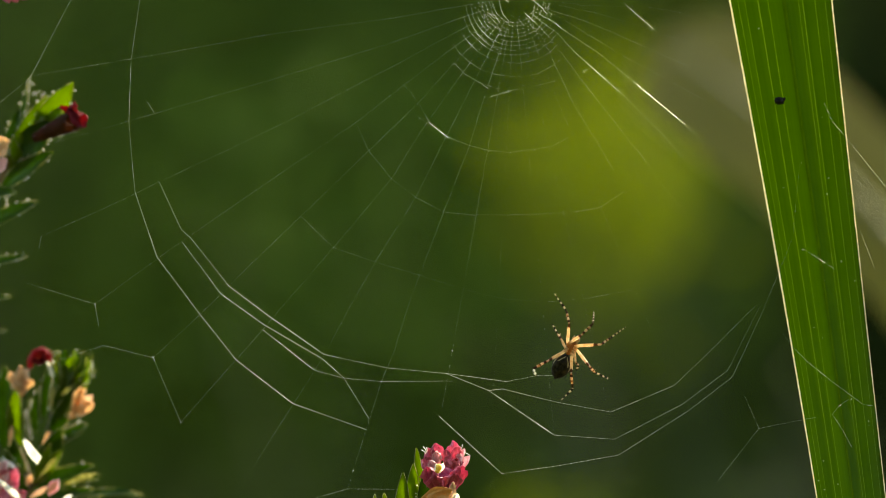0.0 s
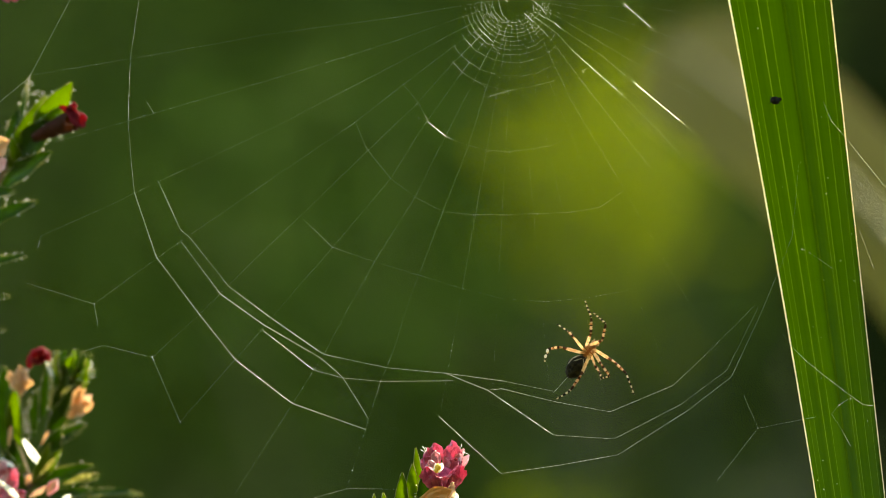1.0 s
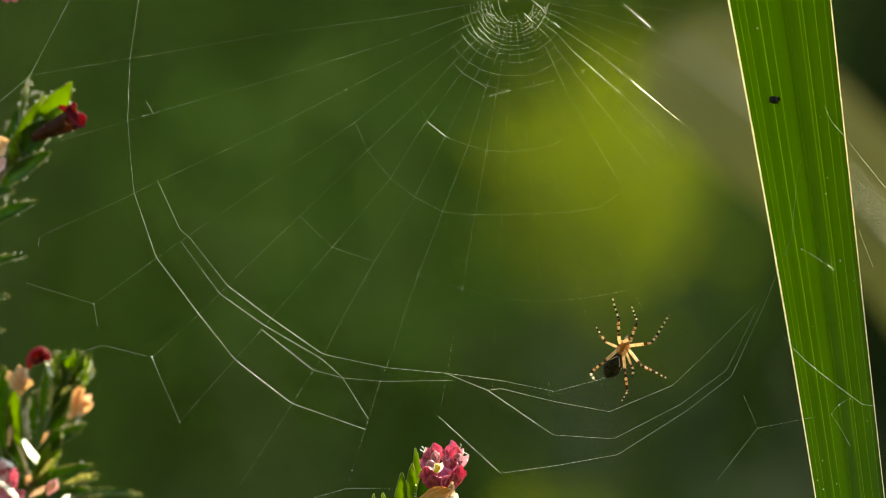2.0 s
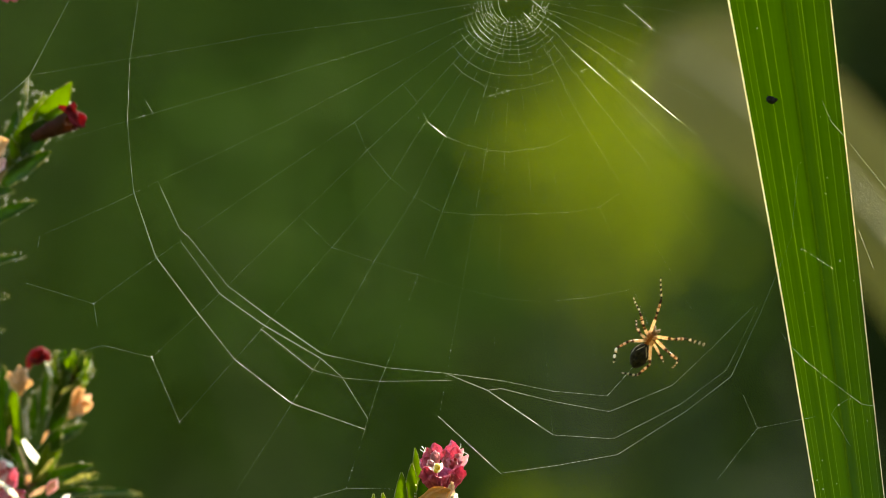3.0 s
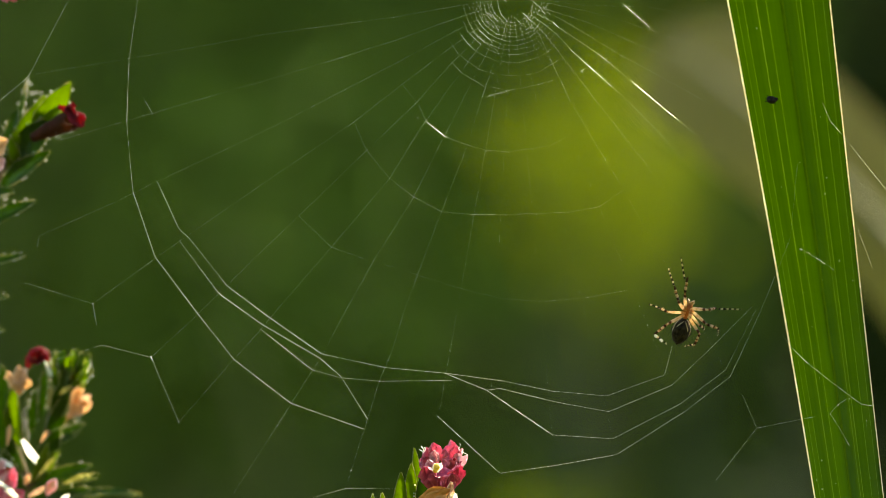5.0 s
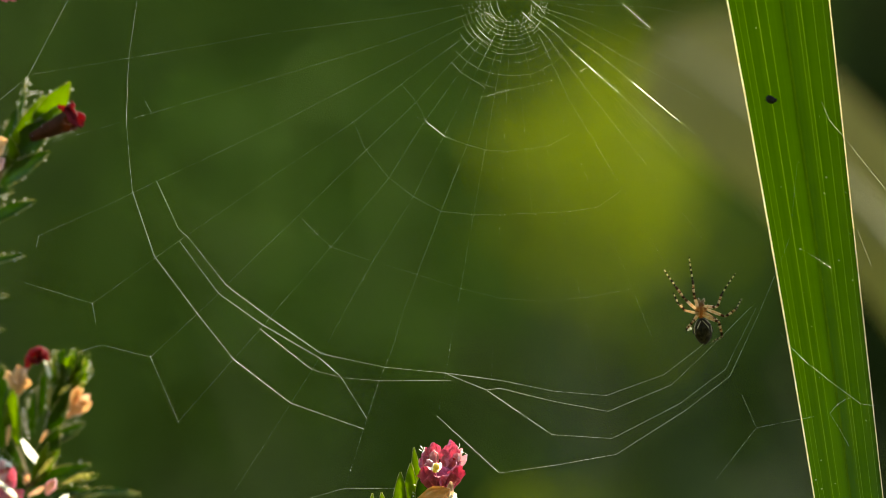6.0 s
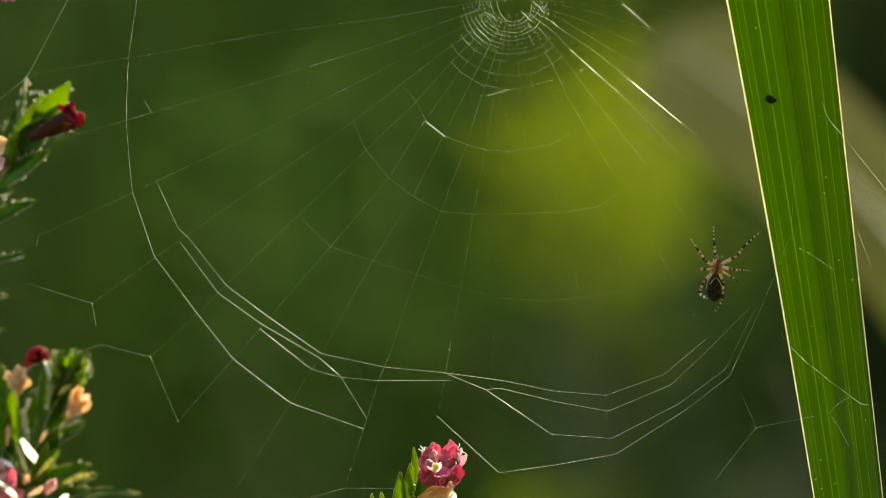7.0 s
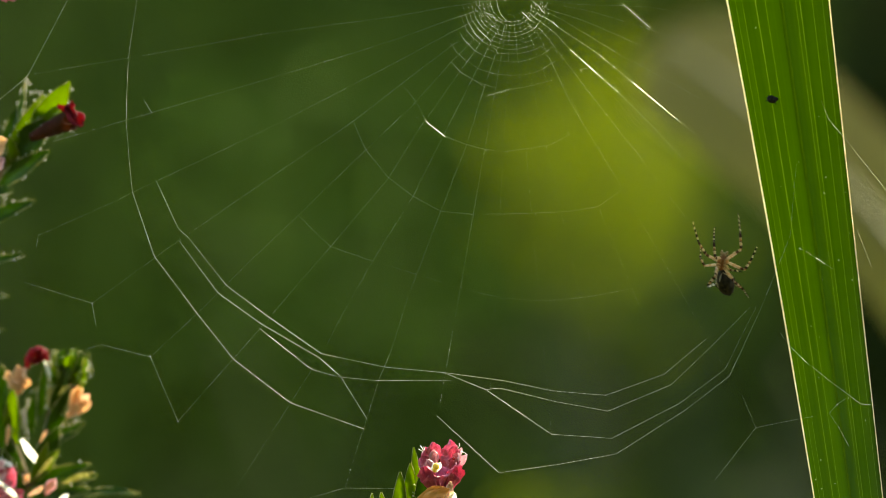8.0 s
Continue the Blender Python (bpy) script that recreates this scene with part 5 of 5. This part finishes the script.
# ---- what moves ----
def spider_pose(row):
    """Pose of the body from (t, sternum u, v, head u, v)."""
    t, u, v, hu, hv = row[:5]
    c, h = at(u, v, -0.003), at(hu, hv, -0.003)
    return frame_of(c, h)


def pose_at(rows, t):
    for r in rows:
        if abs(r[0] - t) < 1e-6:
            return r
    for a, b in zip(rows[:-1], rows[1:]):
        if a[0] <= t <= b[0]:
            k = (t - a[0]) / (b[0] - a[0])
            return tuple(x + (y - x) * k for x, y in zip(a, b))
    return rows[-1]


def leg_rows(body, socket, lengths, rows):
    """From the seen joints (t, knee u, v, ankle u, v, tip u, v) the poses of a leg's three lengths, each bent out of the web's plane as far as it looks shortened."""
    out = ([], [], [])
    for t, *uv in rows:
        m = spider_pose(pose_at(body, t))
        p = m @ socket
        joints = [p]
        for k in range(3):
            q = at(uv[2 * k], uv[2 * k + 1], p.y)
            d = q - p
            ln = lengths[k]
            if d.length > 0.97 * ln:
                e = p + d.normalized() * ln
            else:
                away = math.sqrt(ln * ln - d.length_squared)
                e = q + Vector((0, -away if k == 0 else away, 0))
            joints.append(e)
            p = e
        mats = [frame_of(a, b, (0.05, -1, 0.3)) for a, b in zip(joints[:-1], joints[1:])]
        out[0].append((t, m.inverted() @ mats[0]))
        out[1].append((t, mats[0].inverted() @ mats[1]))
        out[2].append((t, mats[0].inverted() @ mats[2]))
    return out


def abdomen_tip(row):
    return at(row[5], row[6], -0.003)


def claw_hold(t):
    """Where a hind claw holds the fresh thread: place, and how far it draws the thread off the straight line."""
    return pose_at([(0.0, 946, 665, 1), (0.5, 932, 658, 1), (0.7, 936, 663, 1), (0.79, 962, 682, 0),
                    (3.0, 1083, 652, 0), (3.3, 1118, 645, 1), (3.5, 1120, 642, 1), (4.0, 1118, 636, 1), (4.2, 1124, 650, 1), (4.35, 1165, 655, 0), (8.0, 1165, 655, 0)], t)[1:]


def thread_rows(body, k):
    """The silk comes out of the spinnerets piece by piece, lies on the line to the last fixed point, and stays."""
    fixed = [(-1, 893, 675), (0.8, 980, 693), (2.4, 1074, 701), (4.35, 1177, 664), (6.15, 1252, 601)]
    rows = []
    for i in range(81):
        t = i / 10
        b = pose_at(body, t)
        tip = abdomen_tip(b)
        line = [at(u, v) for ft, u, v in fixed if t >= ft]
        if t < 6.15:
            hu, hv, pull = claw_hold(t)
            line += [tip.lerp(at(hu, hv, -0.002), pull), tip]
        s = (k + 0.5) * PIECE * T
        place, way = None, None
        for p, q in zip(line[:-1], line[1:]):
            ln = max((q - p).length, 1e-7)
            if s <= ln + (0.15 * PIECE * T if q is tip else 0):
                place, way = p + (q - p) * (s / ln), (q - p if ln > 1e-6 else tip - line[0])
                break
            s -= ln
        if place is None:
            m = spider_pose(b)
            sternum = m.translation
            way = sternum - tip
            place = tip + way * 0.38
            way = -way
        rows.append((t, frame_of(place - way.normalized() * 1e-6, place + way.normalized() * 1e-6)))
    return rows


def motions():
    # seconds, middle of the sternum, head, end of the abdomen
    body = [(0.0, 1007, 617, 1014, 604, 982, 664), (0.5, 1008, 640, 1013, 626, 988, 698), (0.7, 1018, 630, 1024, 619, 999, 688),
            (0.8, 1028, 623, 1036, 611, 997, 673), (1.0, 1040, 622, 1052, 607, 1010, 660), (1.2, 1059, 623, 1070, 611, 1015, 655),
            (1.4, 1078, 621, 1086, 608, 1043, 661), (1.5, 1082, 618, 1092, 606, 1058, 666), (1.7, 1092, 617, 1100, 603, 1062, 673)] + [
            (2.8, 1130, 610, 1141, 597, 1099, 659), (3.0, 1150, 600, 1159, 587, 1120, 650), (3.2, 1165, 585, 1171, 574, 1143, 642),
            (3.5, 1170, 592, 1175, 576, 1149, 645), (4.0, 1172, 597, 1176, 582, 1163, 657), (4.2, 1184, 603, 1186, 590, 1182, 669),
            (4.4, 1185, 589, 1192, 576, 1172, 651), (4.5, 1185, 582, 1194, 567, 1168, 638), (4.7, 1200, 567, 1206, 552, 1175, 621)] + [
            (5.8, 1232, 545, 1235, 529, 1227, 606), (6.0, 1242, 552, 1242, 536, 1249, 608), (6.2, 1245, 535, 1248, 521, 1241, 598),
            (6.3, 1246, 524, 1249, 512, 1239, 585), (6.5, 1251, 506, 1256, 491, 1234, 562), (6.7, 1264, 491, 1266, 476, 1254, 550),
            (7.0, 1271, 476, 1274, 460, 1266, 534), (7.2, 1276, 469, 1277, 453, 1273, 531), (7.5, 1277, 474, 1279, 457, 1281, 534)] + [
            (7.8, 1299, 478, 1299, 463, 1316, 534), (8.0, 1280, 468, 1283, 452, 1294, 526)]
    walk(spider, [(r[0], spider_pose(r)) for r in body])
    rows = []
    for r in body:
        m = spider_pose(r)
        p = m @ Vector((0, -11 * T, 0))
        d = p - abdomen_tip(r)
        rows.append((r[0], m.inverted() @ frame_of(p, p + d)))
    walk(abdomen, rows)

    def step(name, rows):
        femur, tib, tar, socket, lengths = LEGS[name]
        a, b, c = leg_rows(body, socket, lengths, rows)
        walk(femur, a)
        walk(tib, b)
        walk(tar, c)

    step("l1", [(0.0, 1026, 591, 1047, 572, 1049, 551), (0.5, 1025, 608, 1042, 585, 1046, 563), (0.7, 1044, 594, 1053, 582, 1049, 566),
                (0.8, 1053, 598, 1062, 583, 1049, 564), (1.0, 1063, 602, 1071, 570, 1049, 553), (1.2, 1091, 589, 1103, 560, 1103, 532),
                (1.4, 1099, 591, 1110, 568, 1105, 538), (1.5, 1102, 596, 1115, 568, 1106, 540), (1.7, 1103, 598, 1115, 570, 1106, 542)] + [
                (2.8, 1150, 578, 1156, 545, 1142, 502), (3.0, 1160, 558, 1170, 530, 1169, 491), (3.2, 1166, 553, 1174, 527, 1173, 494),
                (3.5, 1173, 560, 1178, 530, 1173, 496), (4.0, 1173, 568, 1178, 535, 1173, 498), (4.2, 1180, 562, 1182, 536, 1175, 502),
                (4.4, 1191, 559, 1191, 532, 1179, 499), (4.5, 1197, 553, 1197, 520, 1177, 498), (4.7, 1205, 532, 1207, 500, 1190, 459)] + [
                (5.8, 1225, 525, 1226, 490, 1219, 453), (6.0, 1228, 525, 1227, 495, 1221, 456), (6.2, 1241, 515, 1240, 485, 1225, 455),
                (6.3, 1246, 494, 1244, 473, 1230, 456), (6.5, 1255, 475, 1252, 440, 1236, 403), (6.7, 1260, 456, 1263, 425, 1261, 390),
                (7.0, 1265, 455, 1267, 430, 1266, 400), (7.2, 1263, 456, 1263, 433, 1267, 403), (7.5, 1265, 462, 1265, 432, 1267, 402)] + [
                (7.8, 1277, 469, 1274, 444, 1274, 406), (8.0, 1265, 458, 1266, 430, 1268, 403)])
    step("l2", [(0.0, 1004, 572, 1000, 550, 978, 519), (0.5, 992, 592, 988, 565, 974, 525), (0.7, 1011, 583, 1009, 553, 997, 519),
                (0.8, 1026, 583, 1034, 553, 1046, 521), (1.0, 1043, 590, 1045, 560, 1034, 532), (1.2, 1060, 574, 1053, 554, 1036, 534),
                (1.4, 1077, 579, 1071, 557, 1044, 529), (1.5, 1080, 580, 1073, 557, 1049, 528), (1.7, 1080, 585, 1072, 555, 1049, 527)] + [
                (2.8, 1126, 590, 1127, 560, 1120, 528), (3.0, 1138, 580, 1132, 552, 1121, 527), (3.2, 1150, 565, 1140, 544, 1119, 522),
                (3.5, 1153, 565, 1140, 540, 1119, 520), (4.0, 1153, 572, 1140, 545, 1119, 522), (4.2, 1165, 574, 1150, 547, 1120, 524),
                (4.4, 1174, 555, 1171, 528, 1164, 489), (4.5, 1176, 545, 1177, 510, 1175, 482), (4.7, 1185, 545, 1183, 515, 1177, 485)] + [
                (5.8, 1208, 525, 1191, 500, 1174, 475), (6.0, 1212, 530, 1195, 505, 1177, 478), (6.2, 1225, 510, 1218, 480, 1207, 443),
                (6.3, 1227, 498, 1224, 468, 1224, 431), (6.5, 1236, 490, 1231, 460, 1225, 430), (6.7, 1242, 478, 1235, 458, 1229, 431),
                (7.0, 1248, 463, 1235, 440, 1226, 424), (7.2, 1244, 463, 1233, 448, 1225, 423), (7.5, 1250, 468, 1237, 445, 1224, 422)] + [
                (7.8, 1261, 475, 1240, 452, 1231, 423), (8.0, 1250, 452, 1239, 430, 1227, 390)])
    step("l3", [(0.0, 990, 600, 984, 590, 975, 574), (0.5, 981, 622, 974, 598, 973, 582), (0.7, 993, 610, 987, 597, 981, 579),
                (0.8, 1010, 607, 1000, 594, 982, 576), (1.0, 1012, 595, 1000, 583, 979, 570), (1.2, 1047, 602, 1045, 592, 1045, 585),
                (1.4, 1063, 602, 1056, 591, 1049, 585), (1.5, 1070, 605, 1062, 592, 1054, 584), (1.7, 1070, 607, 1060, 592, 1055, 582)] + [
                (2.8, 1095, 597, 1080, 588, 1056, 578), (3.0, 1133, 592, 1126, 580, 1126, 566), (3.2, 1142, 578, 1136, 569, 1131, 564),
                (3.5, 1143, 585, 1137, 573, 1134, 560), (4.0, 1145, 592, 1137, 580, 1132, 563), (4.2, 1154, 596, 1144, 581, 1139, 566),
                (4.4, 1158, 585, 1145, 574, 1134, 559), (4.5, 1162, 575, 1150, 567, 1134, 558), (4.7, 1165, 563, 1150, 557, 1131, 554)] + [
                (5.8, 1202, 545, 1193, 530, 1190, 510), (6.0, 1213, 550, 1198, 535, 1190, 512), (6.2, 1217, 537, 1201, 525, 1193, 511),
                (6.3, 1220, 527, 1206, 523, 1196, 511), (6.5, 1225, 508, 1208, 507, 1191, 506), (6.7, 1238, 500, 1217, 503, 1195, 507),
                (7.0, 1252, 478, 1240, 478, 1234, 482), (7.2, 1248, 467, 1240, 453, 1242, 442), (7.5, 1250, 475, 1240, 457, 1241, 440)] + [
                (7.8, 1263, 478, 1254, 463, 1248, 443), (8.0, 1248, 472, 1240, 455, 1243, 442)])
    step("l4", [(0.0, 965, 638, 941, 652, 946, 665), (0.5, 970, 655, 948, 661, 932, 658), (0.7, 971, 646, 937, 657, 935, 664),
                (0.8, 988, 625, 950, 630, 945, 646), (1.0, 990, 614, 970, 618, 962, 641), (1.2, 1017, 617, 983, 625, 977, 649),
                (1.4, 1041, 614, 1025, 633, 1035, 650), (1.5, 1047, 629, 1037, 652, 1046, 668), (1.7, 1055, 645, 1037, 663, 1047, 677)] + [
                (2.8, 1090, 615, 1065, 622, 1065, 648), (3.0, 1112, 603, 1092, 616, 1083, 652), (3.2, 1131, 605, 1117, 622, 1125, 642),
                (3.5, 1135, 622, 1121, 638, 1135, 647), (4.0, 1140, 618, 1120, 632, 1140, 638), (4.2, 1157, 627, 1131, 640, 1132, 642),
                (4.4, 1155, 608, 1128, 621, 1125, 634), (4.5, 1150, 598, 1120, 608, 1124, 618), (4.7, 1160, 582, 1137, 598, 1149, 621)] + [
                (5.8, 1205, 575, 1198, 587, 1225, 583), (6.0, 1225, 570, 1217, 585, 1228, 582), (6.2, 1212, 565, 1197, 577, 1213, 581),
                (6.3, 1216, 543, 1193, 559, 1201, 562), (6.5, 1215, 528, 1196, 543, 1209, 554), (6.7, 1232, 509, 1209, 529, 1222, 554),
                (7.0, 1245, 500, 1240, 520, 1255, 530), (7.2, 1254, 501, 1249, 520, 1274, 531), (7.5, 1265, 495, 1260, 514, 1285, 510)] + [
                (7.8, 1286, 497, 1289, 513, 1286, 513), (8.0, 1265, 490, 1255, 508, 1272, 503)])
    step("r1", [(0.0, 1060, 609, 1078, 598, 1105, 579), (0.5, 1045, 642, 1068, 627, 1102, 603), (0.7, 1069, 641, 1094, 646, 1117, 657),
                (0.8, 1072, 638, 1096, 655, 1112, 694), (1.0, 1085, 640, 1108, 662, 1123, 704), (1.2, 1099, 651, 1112, 674, 1119, 716),
                (1.4, 1124, 629, 1147, 640, 1172, 677), (1.5, 1125, 621, 1150, 618, 1195, 632), (1.7, 1138, 605, 1148, 585, 1157, 537)] + [
                (2.8, 1180, 615, 1200, 633, 1222, 664), (3.0, 1190, 600, 1215, 600, 1252, 612), (3.2, 1206, 578, 1229, 567, 1259, 555),
                (3.5, 1212, 577, 1235, 562, 1262, 538), (4.0, 1212, 587, 1237, 570, 1266, 548), (4.2, 1218, 603, 1239, 590, 1270, 566),
                (4.4, 1227, 593, 1253, 595, 1288, 608), (4.5, 1215, 583, 1245, 587, 1265, 610), (4.7, 1235, 565, 1255, 568, 1292, 583)] + [
                (5.8, 1262, 535, 1277, 515, 1301, 471), (6.0, 1268, 544, 1280, 520, 1305, 481), (6.2, 1285, 529, 1308, 517, 1339, 507),
                (6.3, 1284, 517, 1311, 513, 1347, 513), (6.5, 1285, 502, 1310, 502, 1346, 511), (6.7, 1304, 476, 1320, 463, 1353, 446),
                (7.0, 1303, 455, 1320, 437, 1349, 410), (7.2, 1301, 452, 1308, 425, 1314, 385), (7.5, 1302, 463, 1313, 440, 1331, 401)] + [
                (7.8, 1318, 463, 1324, 441, 1333, 406), (8.0, 1311, 443, 1312, 410, 1310, 378)])
    step("r2", [(0.0, 1040, 648, 1050, 659, 1073, 669), (0.5, 1036, 663, 1052, 670, 1068, 672), (0.7, 1049, 659, 1063, 669, 1072, 677),
                (0.8, 1050, 648, 1068, 667, 1073, 673), (1.0, 1062, 645, 1082, 672, 1062, 672), (1.2, 1081, 651, 1091, 674, 1085, 689),
                (1.4, 1105, 644, 1120, 667, 1109, 687), (1.5, 1115, 645, 1135, 665, 1124, 672), (1.7, 1125, 645, 1148, 655, 1180, 660)] + [
                (2.8, 1155, 640, 1180, 660, 1171, 665), (3.0, 1180, 622, 1203, 640, 1192, 652), (3.2, 1199, 605, 1218, 611, 1241, 610),
                (3.5, 1205, 606, 1222, 612, 1245, 613), (4.0, 1205, 608, 1222, 613, 1248, 613), (4.2, 1214, 612, 1230, 619, 1251, 616),
                (4.4, 1211, 608, 1225, 615, 1247, 618), (4.5, 1213, 600, 1230, 608, 1245, 617), (4.7, 1225, 588, 1252, 605, 1246, 612)] + [
                (5.8, 1278, 557, 1300, 547, 1311, 530), (6.0, 1284, 561, 1308, 545, 1314, 530), (6.2, 1283, 557, 1308, 550, 1310, 537),
                (6.3, 1273, 541, 1292, 547, 1309, 540), (6.5, 1270, 525, 1290, 525, 1316, 532), (6.7, 1292, 501, 1315, 509, 1320, 526),
                (7.0, 1295, 478, 1315, 480, 1329, 479), (7.2, 1301, 471, 1320, 473, 1331, 466), (7.5, 1304, 488, 1330, 477, 1358, 454)] + [
                (7.8, 1335, 481, 1346, 463, 1339, 453), (8.0, 1318, 479, 1332, 462, 1342, 436)])
    step("r3", [(0.0, 1015, 640, 1021, 646, 1017, 655), (0.5, 1012, 662, 1008, 672, 1012, 678), (0.7, 1020, 655, 1024, 664, 1019, 671),
                (0.8, 1036, 644, 1039, 659, 1034, 669), (1.0, 1050, 645, 1060, 660, 1063, 670), (1.2, 1062, 648, 1066, 659, 1062, 668),
                (1.4, 1085, 644, 1088, 659, 1078, 664), (1.5, 1100, 645, 1098, 658, 1085, 663), (1.7, 1105, 645, 1107, 655, 1095, 663)] + [
                (2.8, 1145, 635, 1155, 645, 1165, 650), (3.0, 1165, 625, 1172, 637, 1175, 642), (3.2, 1180, 610, 1185, 625, 1178, 631),
                (3.5, 1190, 615, 1190, 628, 1176, 634), (4.0, 1192, 615, 1197, 625, 1186, 632), (4.2, 1198, 623, 1203, 631, 1199, 636),
                (4.4, 1200, 608, 1208, 615, 1204, 621), (4.5, 1200, 598, 1207, 606, 1215, 610), (4.7, 1218, 590, 1226, 594, 1232, 597)] + [
                (5.8, 1252, 560, 1257, 572, 1253, 580), (6.0, 1262, 562, 1272, 568, 1275, 577), (6.2, 1262, 558, 1270, 565, 1268, 572),
                (6.3, 1264, 536, 1271, 541, 1274, 546), (6.5, 1265, 515, 1273, 525, 1286, 527), (6.7, 1282, 505, 1290, 510, 1298, 516),
                (7.0, 1292, 490, 1302, 495, 1306, 499), (7.2, 1293, 486, 1305, 496, 1310, 497), (7.5, 1292, 482, 1303, 492, 1311, 495)] + [
                (7.8, 1320, 486, 1327, 494, 1335, 497), (8.0, 1290, 478, 1301, 480, 1315, 482)])
    step("r4", [(0.0, 1007, 660, 1011, 688, 988, 710), (0.5, 1030, 668, 1026, 694, 1000, 697), (0.7, 1024, 673, 1014, 702, 987, 708),
                (0.8, 1022, 667, 1013, 695, 986, 708), (1.0, 1025, 665, 1005, 695, 979, 709), (1.2, 1056, 663, 1032, 672, 1006, 651),
                (1.4, 1063, 663, 1037, 680, 1005, 667), (1.5, 1080, 670, 1060, 688, 1026, 686), (1.7, 1095, 660, 1101, 693, 1094, 715)] + [
                (2.8, 1135, 655, 1125, 677, 1096, 675), (3.0, 1148, 645, 1128, 665, 1099, 660), (3.2, 1168, 629, 1165, 660, 1132, 666),
                (3.5, 1185, 630, 1197, 660, 1191, 678), (4.0, 1195, 630, 1208, 662, 1190, 676), (4.2, 1214, 634, 1220, 653, 1195, 666),
                (4.4, 1198, 623, 1204, 653, 1189, 678), (4.5, 1193, 615, 1197, 650, 1183, 682), (4.7, 1217, 605, 1208, 622, 1186, 620)] + [
                (5.8, 1255, 580, 1271, 605, 1262, 619), (6.0, 1272, 570, 1281, 597, 1263, 606), (6.2, 1268, 570, 1278, 600, 1264, 618),
                (6.3, 1263, 562, 1270, 600, 1264, 623), (6.5, 1265, 530, 1273, 555, 1262, 570), (6.7, 1273, 516, 1279, 543, 1252, 559),
                (7.0, 1280, 500, 1280, 540, 1268, 553), (7.2, 1297, 494, 1308, 506, 1317, 513), (7.5, 1295, 495, 1313, 512, 1327, 528)] + [
                (7.8, 1331, 501, 1345, 520, 1335, 528), (8.0, 1300, 500, 1320, 515, 1328, 528)])
    for k, piece in enumerate(pieces):
        walk(piece, thread_rows(body, k))
    walk(bug, [(t, frame_of(at(u, v, BLADE_DEPTH - 0.0006), at(u + 10 * du, v + 10 * dv, BLADE_DEPTH - 0.0006)))
               for t, u, v, du, dv in ((0.0, 1376, 178, 0, -1), (0.8, 1370, 178, 0.1, -1), (1.5, 1370, 177, 0.1, -1), (3.5, 1363, 177, 0.4, -1), (4.5, 1366, 177, 0.2, -1),
                                       (6.5, 1365, 177, 0.6, -1), (7.0, 1365, 177, 0.6, -1), (8.0, 1368, 177, 0.3, -1))])


motions()
